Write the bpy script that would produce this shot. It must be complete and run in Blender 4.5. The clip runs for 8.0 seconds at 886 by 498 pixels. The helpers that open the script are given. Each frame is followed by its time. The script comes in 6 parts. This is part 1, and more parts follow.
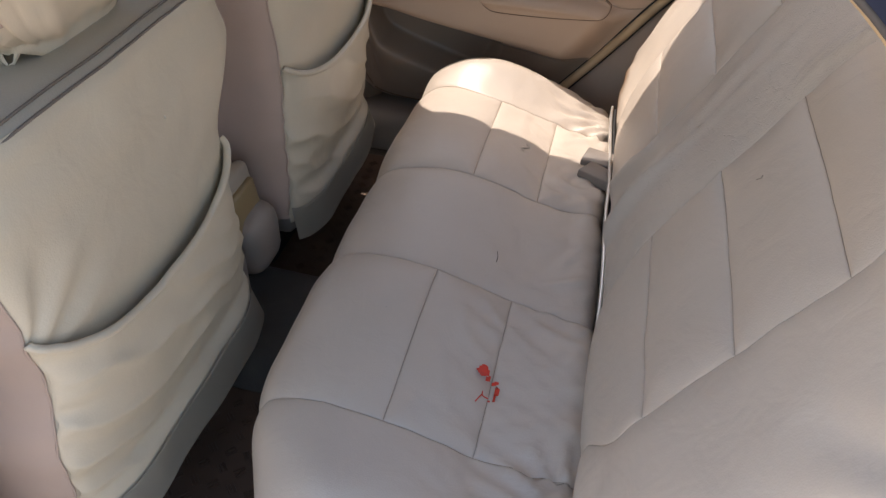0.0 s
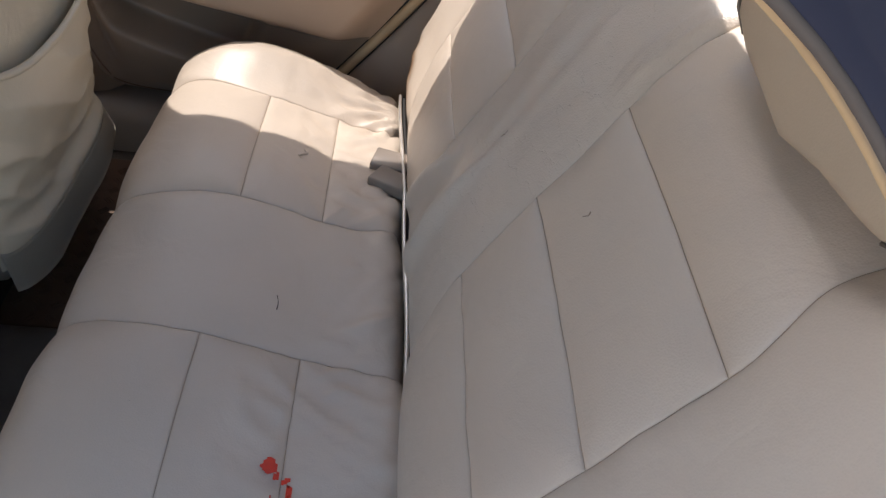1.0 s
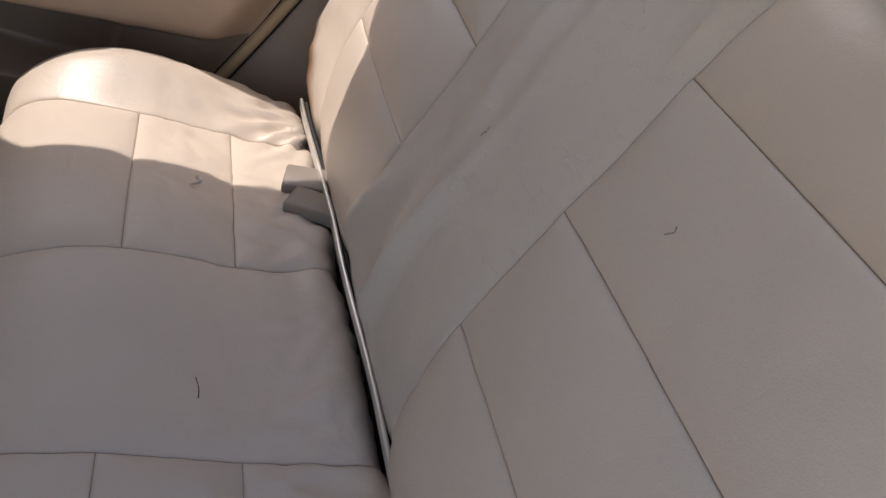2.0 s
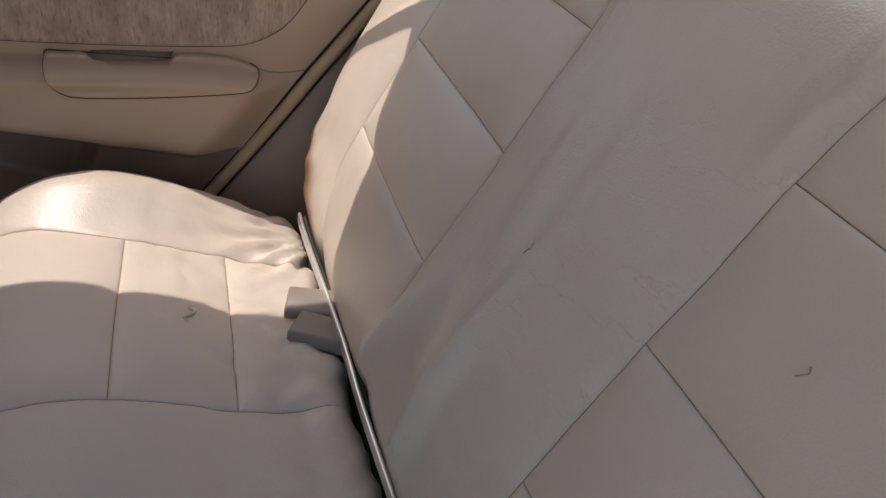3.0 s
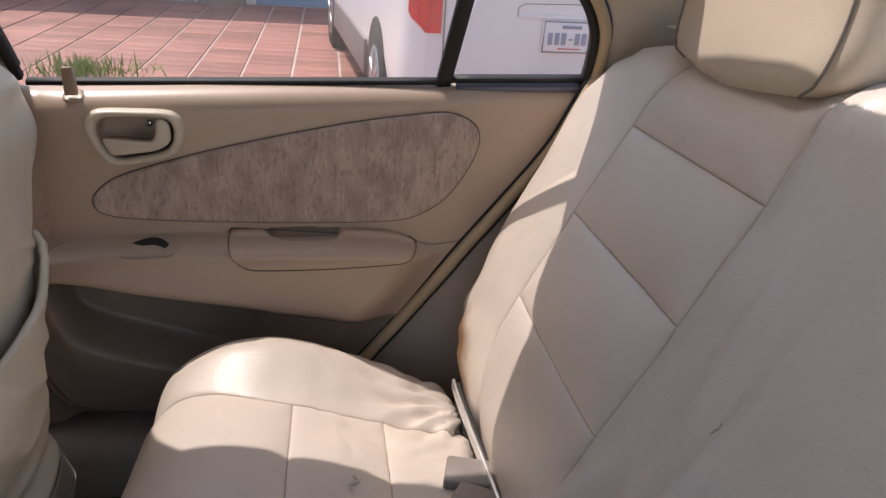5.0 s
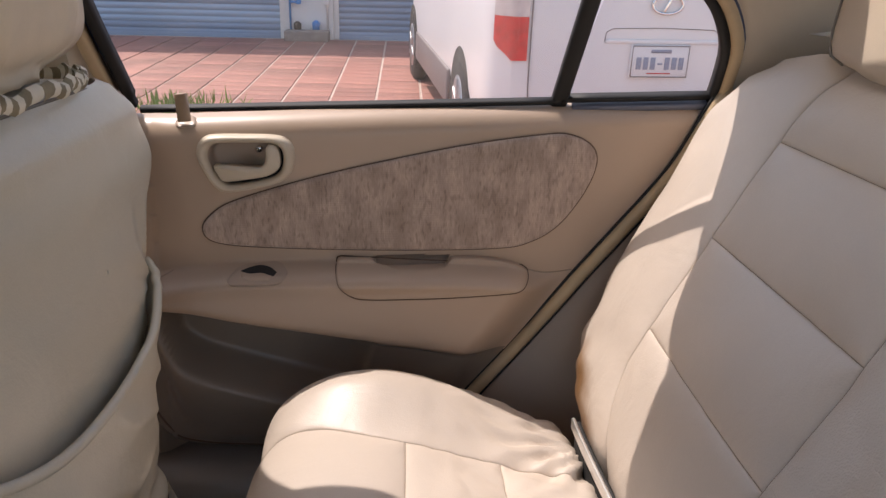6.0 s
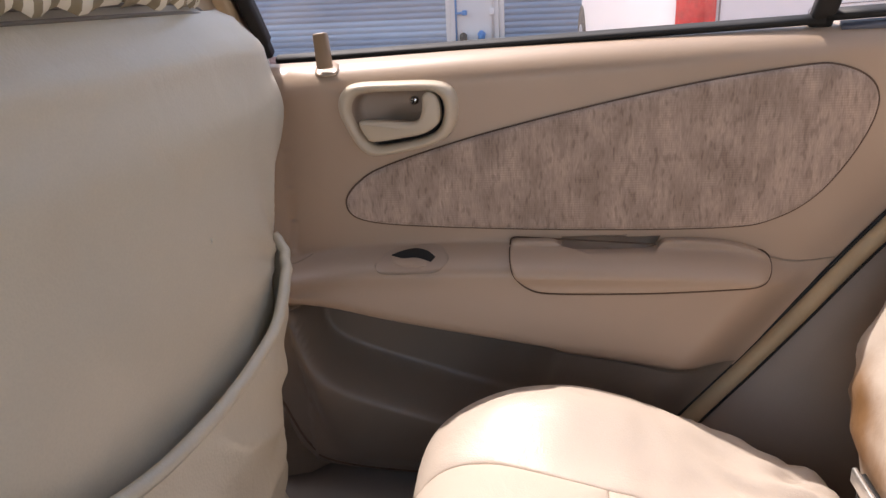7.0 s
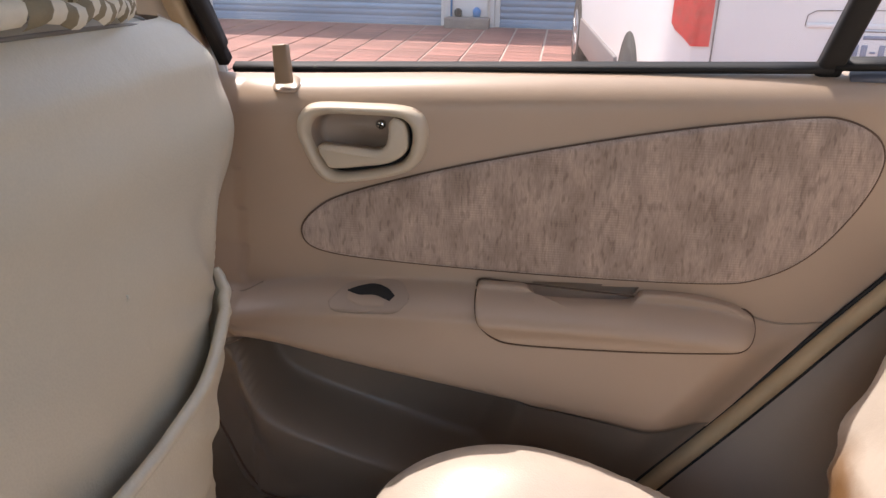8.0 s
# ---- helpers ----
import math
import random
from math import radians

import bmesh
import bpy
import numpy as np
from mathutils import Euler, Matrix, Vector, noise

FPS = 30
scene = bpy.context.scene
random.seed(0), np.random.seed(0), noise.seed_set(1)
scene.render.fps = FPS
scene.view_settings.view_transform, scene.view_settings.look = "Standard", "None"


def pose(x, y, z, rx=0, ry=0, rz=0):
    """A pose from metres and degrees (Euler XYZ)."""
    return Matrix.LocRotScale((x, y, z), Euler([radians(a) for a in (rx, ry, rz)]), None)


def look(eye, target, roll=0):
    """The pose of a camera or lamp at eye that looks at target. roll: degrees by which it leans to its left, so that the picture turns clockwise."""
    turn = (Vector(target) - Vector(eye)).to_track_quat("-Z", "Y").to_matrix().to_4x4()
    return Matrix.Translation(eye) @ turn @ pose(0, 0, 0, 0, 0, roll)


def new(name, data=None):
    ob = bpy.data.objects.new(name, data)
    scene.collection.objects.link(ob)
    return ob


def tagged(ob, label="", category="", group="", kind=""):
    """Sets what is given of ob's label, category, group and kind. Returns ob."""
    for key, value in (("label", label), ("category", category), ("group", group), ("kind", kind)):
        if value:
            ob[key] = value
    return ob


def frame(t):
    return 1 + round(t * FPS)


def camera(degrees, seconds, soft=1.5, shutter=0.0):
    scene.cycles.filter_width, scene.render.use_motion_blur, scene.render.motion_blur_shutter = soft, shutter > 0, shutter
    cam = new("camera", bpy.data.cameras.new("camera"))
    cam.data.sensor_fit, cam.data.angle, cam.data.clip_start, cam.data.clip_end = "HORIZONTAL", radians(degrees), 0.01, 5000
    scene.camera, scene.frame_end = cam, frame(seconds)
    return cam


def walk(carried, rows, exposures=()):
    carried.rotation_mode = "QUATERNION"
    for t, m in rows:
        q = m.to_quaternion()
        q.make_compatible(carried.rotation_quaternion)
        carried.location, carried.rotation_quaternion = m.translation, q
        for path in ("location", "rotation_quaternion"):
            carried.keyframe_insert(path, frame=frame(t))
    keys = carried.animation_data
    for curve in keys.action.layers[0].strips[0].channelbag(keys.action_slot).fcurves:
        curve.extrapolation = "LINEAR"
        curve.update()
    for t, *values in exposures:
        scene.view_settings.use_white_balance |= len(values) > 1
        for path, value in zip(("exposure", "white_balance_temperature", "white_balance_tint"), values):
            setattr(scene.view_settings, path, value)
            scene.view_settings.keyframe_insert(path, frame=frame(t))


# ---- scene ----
cam = camera(61.1, 8.0, soft=1.4)
PATH = [
    (0, (0.066, -0.900, 1.325), (-0.254, 0.580, 0.018), 2.5),
    (0.5, (0.068, -0.773, 1.303), (-0.099, 0.721, -0.017), 4.4),
    (1, (0.066, -0.680, 1.267), (0.272, 0.789, -0.075), 10.6),
    (1.2, (0.051, -0.647, 1.249), (0.380, 0.760, -0.133), 12.2),
    (2.3, (-0.016, -0.450, 1.114), (0.558, 1.023, -0.111), 11.2),
    (2.5, (-0.021, -0.425, 1.108), (0.561, 1.079, -0.074), 10.3),
    (3, (-0.022, -0.406, 1.106), (0.587, 1.161, 0.023), 9.1),
    (3.5, (-0.031, -0.409, 1.118), (0.605, 1.227, 0.160), 8.4),
    (4, (-0.031, -0.432, 1.135), (0.521, 1.272, 0.245), 6.7),
    (4.5, (-0.045, -0.422, 1.131), (0.356, 1.337, 0.269), 4.4),
    (4.7, (-0.055, -0.413, 1.129), (0.298, 1.378, 0.312), 4.0),
    (5.8, (-0.102, -0.367, 1.104), (0.070, 1.505, 0.421), 2.3),
    (6, (-0.113, -0.347, 1.099), (-0.006, 1.529, 0.412), 1.5),
    (6.5, (-0.131, -0.243, 1.037), (-0.118, 1.639, 0.358), -0.3),
    (7, (-0.144, -0.140, 0.983), (-0.470, 1.724, 0.336), -2.7),
    (7.5, (-0.152, -0.077, 1.001), (-0.505, 1.764, 0.302), -0.2),
    (8, (-0.137, -0.055, 1.023), (-0.414, 1.793, 0.309), 1.2),
]

EXPOSURE = [(0.0, 1.48, 7150, 10), (0.5, 1.44, 7050, 9), (1.0, 1.35, 6850, 8), (2.5, 1.22, 6950, 11), (3.0, 1.10, 6850, 10), (3.5, 0.82, 6600, 10), (4.5, 1.02, 6600, 11),
            (6.0, 1.25, 6950, 13), (6.5, 1.36, 6900, 14), (7.0, 1.63, 6950, 14), (8.0, 1.62, 6900, 12)]
walk(cam, [(t, look(eye, target, roll)) for t, eye, target, roll in PATH], EXPOSURE)

# ---- world and sun ----
SUN_FROM = Vector((-0.40, 0.40, 1.0)).normalized()
world = bpy.data.worlds.new("sky")
scene.world = world
world.use_nodes = True
wn = world.node_tree.nodes
sky = wn.new("ShaderNodeTexSky")
sky.sky_type = "NISHITA"
sky.sun_disc = False
sky.sun_elevation = math.asin(SUN_FROM.z)
sky.sun_rotation = math.atan2(SUN_FROM.x, SUN_FROM.y)
sky.dust_density = 2.0
world.node_tree.links.new(sky.outputs[0], wn["Background"].inputs[0])
wn["Background"].inputs[1].default_value = 0.145
sun_data = bpy.data.lights.new("sun", "SUN")
sun_data.energy, sun_data.angle, sun_data.color = 2.35, radians(0.6), (1.0, 0.942, 0.945)
sun = new("sun", sun_data)
sun.matrix_world = look(SUN_FROM * 20, (0, 0, 0))


# ---- materials ----
def material(name, colour, rough=0.5, metal=0.0, spread=0.08, big=6.0, fine=300.0, bump=0.15, depth=0.0006,
             spots=None, tint=None, ior=1.5, coat=0.0, sheen=0.0, stretch=(1, 1, 1), fine_kind="NOISE", wrinkle=0.0, soft=0.0):
    """A surface with colour drift at two scales, a fine relief, and a drift in gloss."""
    m = bpy.data.materials.new(name)
    m.use_nodes = True
    n, l = m.node_tree.nodes, m.node_tree.links
    b = n["Principled BSDF"]
    b.inputs["Metallic"].default_value = metal
    b.inputs["Coat Weight"].default_value = coat
    b.inputs["IOR"].default_value = ior
    b.inputs["Sheen Weight"].default_value = sheen
    at = n.new("ShaderNodeTexCoord")
    scale = n.new("ShaderNodeMapping")
    scale.inputs["Scale"].default_value = stretch
    l.new(at.outputs["Object"], scale.inputs[0])
    wide = n.new("ShaderNodeTexNoise")
    wide.inputs["Scale"].default_value, wide.inputs["Detail"].default_value = big, 5
    l.new(scale.outputs[0], wide.inputs["Vector"])
    if fine_kind == "VORONOI":
        small = n.new("ShaderNodeTexVoronoi")
        small.inputs["Scale"].default_value = fine
        height = small.outputs["Distance"]
    else:
        small = n.new("ShaderNodeTexNoise")
        small.inputs["Scale"].default_value, small.inputs["Detail"].default_value = fine, 3
        height = small.outputs["Fac"]
    l.new(scale.outputs[0], small.inputs["Vector"])
    ramp = n.new("ShaderNodeMapRange")
    ramp.inputs["From Min"].default_value, ramp.inputs["From Max"].default_value = 0.3, 0.7
    l.new(wide.outputs["Fac"], ramp.inputs["Value"])
    mix = n.new("ShaderNodeMix")
    mix.data_type = "RGBA"
    c = Vector(colour)
    dark = c * (1 - spread)
    light = c * (1 + spread)
    if tint:
        dark = Vector(tint)
    mix.inputs["A"].default_value = (*dark, 1)
    mix.inputs["B"].default_value = (*light, 1)
    l.new(ramp.outputs[0], mix.inputs["Factor"])
    out = mix.outputs["Result"]
    grain = n.new("ShaderNodeMix")
    grain.data_type, grain.blend_type = "RGBA", "MULTIPLY"
    gr = n.new("ShaderNodeMapRange")
    gr.inputs["To Min"].default_value, gr.inputs["To Max"].default_value = 1 - spread, 1 + spread * 0.5
    l.new(height, gr.inputs["Value"])
    grain.inputs["Factor"].default_value = 0.6
    l.new(out, grain.inputs["A"])
    l.new(gr.outputs[0], grain.inputs["B"])
    out = grain.outputs["Result"]
    if spots:
        *places, radius, stain = spots
    for place in places if spots else ():
        gap = n.new("ShaderNodeVectorMath")
        gap.operation = "DISTANCE"
        gap.inputs[1].default_value = place
        l.new(at.outputs["Object"], gap.inputs[0])
        wob = n.new("ShaderNodeMath")
        wob.operation = "MULTIPLY_ADD"
        l.new(wide.outputs["Fac"], wob.inputs[0])
        wob.inputs[1].default_value = radius * 1.5
        l.new(gap.outputs["Value"], wob.inputs[2])
        near = n.new("ShaderNodeMapRange")
        near.inputs["From Min"].default_value, near.inputs["From Max"].default_value = radius * 0.9, radius * 1.7
        near.inputs["To Min"].default_value, near.inputs["To Max"].default_value = 0.75, 0.0
        l.new(wob.outputs[0], near.inputs["Value"])
        mark = n.new("ShaderNodeMix")
        mark.data_type = "RGBA"
        l.new(near.outputs[0], mark.inputs["Factor"])
        l.new(out, mark.inputs["A"])
        mark.inputs["B"].default_value = (*stain, 1)
        out = mark.outputs["Result"]
    l.new(out, b.inputs["Base Color"])
    gloss = n.new("ShaderNodeMapRange")
    gloss.inputs["To Min"].default_value, gloss.inputs["To Max"].default_value = max(rough - 0.08, 0.02), min(rough + 0.08, 1)
    l.new(wide.outputs["Fac"], gloss.inputs["Value"])
    l.new(gloss.outputs[0], b.inputs["Roughness"])
    if bump:
        relief = n.new("ShaderNodeBump")
        relief.inputs["Strength"].default_value, relief.inputs["Distance"].default_value = bump, depth
        l.new(height, relief.inputs["Height"])
        l.new(relief.outputs[0], b.inputs["Normal"])
    if soft:
        # slack, slow dents with a few small ones
        dent = n.new("ShaderNodeTexNoise")
        dent.inputs["Scale"].default_value, dent.inputs["Detail"].default_value, dent.inputs["Distortion"].default_value = 17, 3, 0.6
        l.new(at.outputs["Object"], dent.inputs["Vector"])
        slack = n.new("ShaderNodeBump")
        slack.inputs["Strength"].default_value, slack.inputs["Distance"].default_value = soft, 0.006
        l.new(dent.outputs["Fac"], slack.inputs["Height"])
        l.new(slack.outputs[0], relief.inputs["Normal"])
    if wrinkle:
        # thin broken creases where a slow noise crosses its middle
        slow = n.new("ShaderNodeTexNoise")
        slow.inputs["Scale"].default_value, slow.inputs["Detail"].default_value = 30, 6
        long = n.new("ShaderNodeMapping")
        long.inputs["Rotation"].default_value = (0.5, 0.3, 0.6)
        long.inputs["Scale"].default_value = (1, 0.35, 1)
        l.new(at.outputs["Object"], long.inputs[0])
        l.new(long.outputs[0], slow.inputs["Vector"])
        off = n.new("ShaderNodeMath")
        off.operation = "SUBTRACT"
        l.new(slow.outputs["Fac"], off.inputs[0])
        off.inputs[1].default_value = 0.5
        mag = n.new("ShaderNodeMath")
        mag.operation = "ABSOLUTE"
        l.new(off.outputs[0], mag.inputs[0])
        cut = n.new("ShaderNodeMapRange")
        cut.inputs["From Max"].default_value = 0.007
        l.new(mag.outputs[0], cut.inputs["Value"])
        patch = n.new("ShaderNodeMapRange")
        patch.inputs["From Min"].default_value, patch.inputs["From Max"].default_value = 0.48, 0.62
        l.new(wide.outputs["Fac"], patch.inputs["Value"])
        lift = n.new("ShaderNodeMath")
        lift.operation = "MULTIPLY"
        l.new(cut.outputs[0], lift.inputs[0])
        l.new(patch.outputs[0], lift.inputs[1])
        line = n.new("ShaderNodeBump")
        line.inputs["Strength"].default_value, line.inputs["Distance"].default_value = wrinkle, 0.0012
        l.new(lift.outputs[0], line.inputs["Height"])
        if bump:
            l.new(relief.outputs[0], line.inputs["Normal"])
        l.new(line.outputs[0], b.inputs["Normal"])
    return m


def woven(name):
    """Flat velour with upright threads, darker and paler streaks and blotches."""
    m = bpy.data.materials.new(name)
    m.use_nodes = True
    n, l = m.node_tree.nodes, m.node_tree.links
    b = n["Principled BSDF"]
    at = n.new("ShaderNodeTexCoord")

    def field(scale, detail, stretch, lo, hi):
        mp = n.new("ShaderNodeMapping")
        mp.inputs["Scale"].default_value = stretch
        l.new(at.outputs["Object"], mp.inputs[0])
        t = n.new("ShaderNodeTexNoise")
        t.inputs["Scale"].default_value, t.inputs["Detail"].default_value = scale, detail
        l.new(mp.outputs[0], t.inputs["Vector"])
        r = n.new("ShaderNodeMapRange")
        r.inputs["From Min"].default_value, r.inputs["From Max"].default_value = 0.32, 0.68
        r.inputs["To Min"].default_value, r.inputs["To Max"].default_value = lo, hi
        l.new(t.outputs["Fac"], r.inputs["Value"])
        return r.outputs[0]

    thread = field(800, 2, (1, 1, 0.16), 0.90, 1.10)
    streak = field(230, 3, (1, 1, 0.12), 0.91, 1.08)
    blotch = field(38, 5, (1, 1, 0.6), 0.80, 1.10)
    wide = field(11, 3, (1, 1, 1), 0.92, 1.07)
    out = None
    tick = field(260, 1, (1, 1, 0.30), 1.45, 0.78)
    low = n.new("ShaderNodeMath")
    low.operation = "MINIMUM"
    l.new(tick, low.inputs[0])
    low.inputs[1].default_value = 1.0
    # fine cross ribs that show in patches
    rib = n.new("ShaderNodeTexWave")
    rib.bands_direction = "Z"
    rib.inputs["Scale"].default_value, rib.inputs["Distortion"].default_value = 125, 0.6
    l.new(at.outputs["Object"], rib.inputs["Vector"])
    patch = field(32, 2, (1, 1, 0.8), -0.10, 0.14)
    ribs = n.new("ShaderNodeMath")
    ribs.operation = "MULTIPLY_ADD"
    l.new(rib.outputs["Fac"], ribs.inputs[0])
    l.new(patch, ribs.inputs[1])
    ribs.inputs[2].default_value = 1.0
    for f in (thread, streak, blotch, wide, low.outputs[0], ribs.outputs[0]):
        if out is None:
            out = f
            continue
        k = n.new("ShaderNodeMath")
        k.operation = "MULTIPLY"
        l.new(out, k.inputs[0])
        l.new(f, k.inputs[1])
        out = k.outputs[0]
    tone = n.new("ShaderNodeMix")
    tone.data_type = "RGBA"
    tone.inputs["A"].default_value, tone.inputs["B"].default_value = (0.23, 0.167, 0.132, 1), (0.63, 0.49, 0.40, 1)
    r = n.new("ShaderNodeMapRange")
    r.inputs["From Min"].default_value, r.inputs["From Max"].default_value = 0.55, 1.40
    l.new(out, r.inputs["Value"])
    l.new(r.outputs[0], tone.inputs["Factor"])
    l.new(tone.outputs["Result"], b.inputs["Base Color"])
    b.inputs["Roughness"].default_value, b.inputs["Sheen Weight"].default_value = 0.95, 0.5
    rel = n.new("ShaderNodeBump")
    rel.inputs["Strength"].default_value, rel.inputs["Distance"].default_value = 0.4, 0.0008
    l.new(out, rel.inputs["Height"])
    l.new(rel.outputs[0], b.inputs["Normal"])
    return m


RUST = (0.25, 0.125, 0.045)
LEATHER = material("seat_leatherette", (0.61, 0.517, 0.43), 0.40, soft=0.42, spread=0.045, big=5, fine=620, bump=0.26, depth=0.0006, fine_kind="VORONOI", wrinkle=0.10)
# Worn and creased; base slightly greyer for the sky reflected in it.
LEATHER_WORN = material("worn_leatherette", (0.60, 0.525, 0.45), 0.33, ior=1.62, soft=0.42, spread=0.05, big=7, fine=560, bump=0.40, depth=0.0008, wrinkle=0.5, fine_kind="VORONOI")
LEATHER_STAINED = material("stained_leatherette", (0.61, 0.517, 0.43), 0.40, soft=0.42, spread=0.04, big=12, fine=620, bump=0.14, depth=0.0006,
                           fine_kind="VORONOI", spots=((0.122, 0.522, 0.622), (0.116, 0.500, 0.604), (0.116, 0.472, 0.590), (0.116, 0.440, 0.578), 0.046, RUST))
COVER = material("cover_leatherette", (0.625, 0.548, 0.415), 0.38, soft=0.35, spread=0.05, big=4, fine=500, bump=0.2, depth=0.0006, fine_kind="VORONOI")
COVER_SIDE = material("cover_side_cloth", (0.50, 0.38, 0.31), 0.75, spread=0.06, big=9, fine=700, bump=0.3)
COVER_GREY = material("cover_top_leatherette", (0.47, 0.43, 0.35), 0.42, spread=0.05, big=6, fine=500, bump=0.2, fine_kind="VORONOI")
REAR_HEAD = material("rear_headrest_leatherette", (0.53, 0.44, 0.335), 0.45, spread=0.05, big=8, fine=600, bump=0.15, fine_kind="VORONOI")
PIPING = material("piping", (0.20, 0.17, 0.14), 0.55, spread=0.1)
HEAD_CLOTH = material("headrest_cloth", (0.66, 0.56, 0.42), 0.7, spread=0.07, big=15, fine=600, bump=0.3)
TRIM = material("door_plastic", (0.475, 0.353, 0.258), 0.34, spread=0.04, big=4, fine=900, bump=0.25, depth=0.0004)
TRIM_LIGHT = material("bezel_plastic", (0.58, 0.49, 0.37), 0.38, spread=0.03, big=5, fine=900, bump=0.1)
ARM = material("armrest_plastic", (0.43, 0.325, 0.245), 0.45, spread=0.04, big=6, fine=800, bump=0.25)
LOWER = material("lower_door_plastic", (0.225, 0.178, 0.138), 0.36, spread=0.06, big=5, fine=900, bump=0.25)
SIDE = material("side_trim_plastic", (0.43, 0.33, 0.25), 0.5, spread=0.06, big=7, fine=700, bump=0.3)
HEADLINER = material("headliner_cloth", (0.58, 0.50, 0.40), 0.9, spread=0.04, big=8, fine=800, bump=0.3)
INSERT = woven("insert_cloth")
BLACK = material("black_rubber", (0.009, 0.0085, 0.0085), 0.65, spread=0.2, big=20)
JOINT = material("dark_joint", (0.13, 0.082, 0.055), 0.9, spread=0.15, big=40)
SEAM = material("seam_thread", (0.36, 0.285, 0.215), 0.8, spread=0.15, big=40)
GREY_RUBBER = material("grey_weatherstrip", (0.10, 0.09, 0.085), 0.6, spread=0.1, big=20)
BEIGE_RUBBER = material("beige_weatherstrip", (0.50, 0.37, 0.22), 0.6, spread=0.08, big=20)
STEEL = material("strip_aluminium", (0.72, 0.70, 0.67), 0.32, metal=0.85, spread=0.06, big=30, fine=500, bump=0.1)
CHROME = material("chrome", (0.8, 0.8, 0.8), 0.15, metal=1.0, spread=0.03, bump=0)
BUCKLE = material("buckle_plastic", (0.25, 0.21, 0.18), 0.45, spread=0.06, big=15, fine=900, bump=0.2)
CARPET = material("carpet", (0.115, 0.10, 0.085), 1.0, spread=0.25, big=18, fine=900, bump=0.9, depth=0.003, sheen=0.2)
MAT = material("rubber_mat", (0.12, 0.072, 0.048), 0.6, spread=0.15, big=9, fine=300, bump=0.3)
CONSOLE = material("console_plastic", (0.33, 0.29, 0.25), 0.4, spread=0.05, big=8, fine=900, bump=0.25)
TAN = material("tan_plastic", (0.36, 0.27, 0.14), 0.45, spread=0.06, big=10, fine=800, bump=0.2)
BLUE_PAINT = material("blue_car_paint", (0.010, 0.020, 0.055), 0.35, spread=0.1, big=6, bump=0, coat=0.25)
SHELF = material("shelf_board", (0.79, 0.73, 0.60), 0.85, spread=0.04, big=9, fine=600, bump=0.4)
# Near-black for dark parts and for the shade of gaps, hollows and hidden fillers.
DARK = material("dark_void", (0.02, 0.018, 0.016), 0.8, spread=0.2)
RED_PAINT = material("red_paint", (0.72, 0.04, 0.015), 0.45, spread=0.15, big=60)
SCUFF = material("scuff", (0.33, 0.27, 0.22), 0.7, spread=0.2, big=60)
INK = material("ink", (0.15, 0.13, 0.12), 0.6, spread=0.2, big=60)
TILE = material("red_paving_tile", (0.33, 0.145, 0.110), 0.6, spread=0.30, big=2.2, fine=90, bump=0.4, depth=0.002)
GROUT = material("cement_joint", (0.52, 0.42, 0.36), 0.9, spread=0.15, big=5, fine=150, bump=0.5, depth=0.002)
# Unseen ground, kept pale to bounce warm light into the cabin.
EARTH = material("yard_concrete", (0.58, 0.49, 0.41), 0.9, spread=0.2, big=1.5, fine=60, bump=0.5, depth=0.004)
SHUTTER = material("shutter_steel", (0.24, 0.31, 0.40), 0.45, metal=0.0, spread=0.08, big=1.2, fine=60, bump=0.1)
SHUTTER_LOW = material("shutter_steel_light", (0.33, 0.43, 0.53), 0.45, spread=0.08, big=1.2, fine=60, bump=0.1)
PLASTER = material("white_plaster", (0.72, 0.69, 0.65), 0.85, spread=0.06, big=2, fine=120, bump=0.4, depth=0.002)
VAN_WHITE = material("white_van_paint", (0.80, 0.79, 0.78), 0.35, spread=0.02, big=2, bump=0, coat=0.2)
VAN_GREY = material("grey_cladding", (0.20, 0.17, 0.165), 0.5, spread=0.08, big=4)
LAMP_RED = material("red_lamp_lens", (0.70, 0.012, 0.014), 0.35, spread=0.25, big=30, fine=120, bump=0.2, depth=0.001)
LAMP_CLEAR = material("clear_lamp_lens", (0.66, 0.58, 0.55), 0.14, spread=0.12, big=30, fine=120, bump=0.5, depth=0.002, coat=0.8)
PLATE = material("plate_enamel", (0.78, 0.78, 0.78), 0.4, spread=0.02)
PLATE_BLUE = material("plate_blue", (0.25, 0.29, 0.39), 0.5, spread=0.05)
STICKER = material("blue_sticker", (0.02, 0.30, 0.62), 0.4, spread=0.05)
PIPE_BLUE = material("blue_pipe_plastic", (0.03, 0.22, 0.52), 0.4, spread=0.08, big=9)
STONE = material("grey_block", (0.26, 0.22, 0.19), 0.9, spread=0.2, big=9, fine=90, bump=0.5, depth=0.003)
TYRE = material("tyre_rubber", (0.025, 0.024, 0.024), 0.8, spread=0.15, big=9)
RIM = material("alloy_rim", (0.45, 0.45, 0.46), 0.35, metal=0.8, spread=0.05)
VAN_GLASS = material("tinted_van_glass", (0.02, 0.025, 0.03), 0.06, spread=0.1, bump=0, coat=1.0)
GRASS = material("grass", (0.16, 0.26, 0.03), 0.7, spread=0.3, big=20)
STRIPE_DARK = material("braid_brown", (0.26, 0.21, 0.13), 0.8, spread=0.15, big=40)
STRIPE_LIGHT = material("braid_cream", (0.70, 0.64, 0.52), 0.8, spread=0.06, big=40)

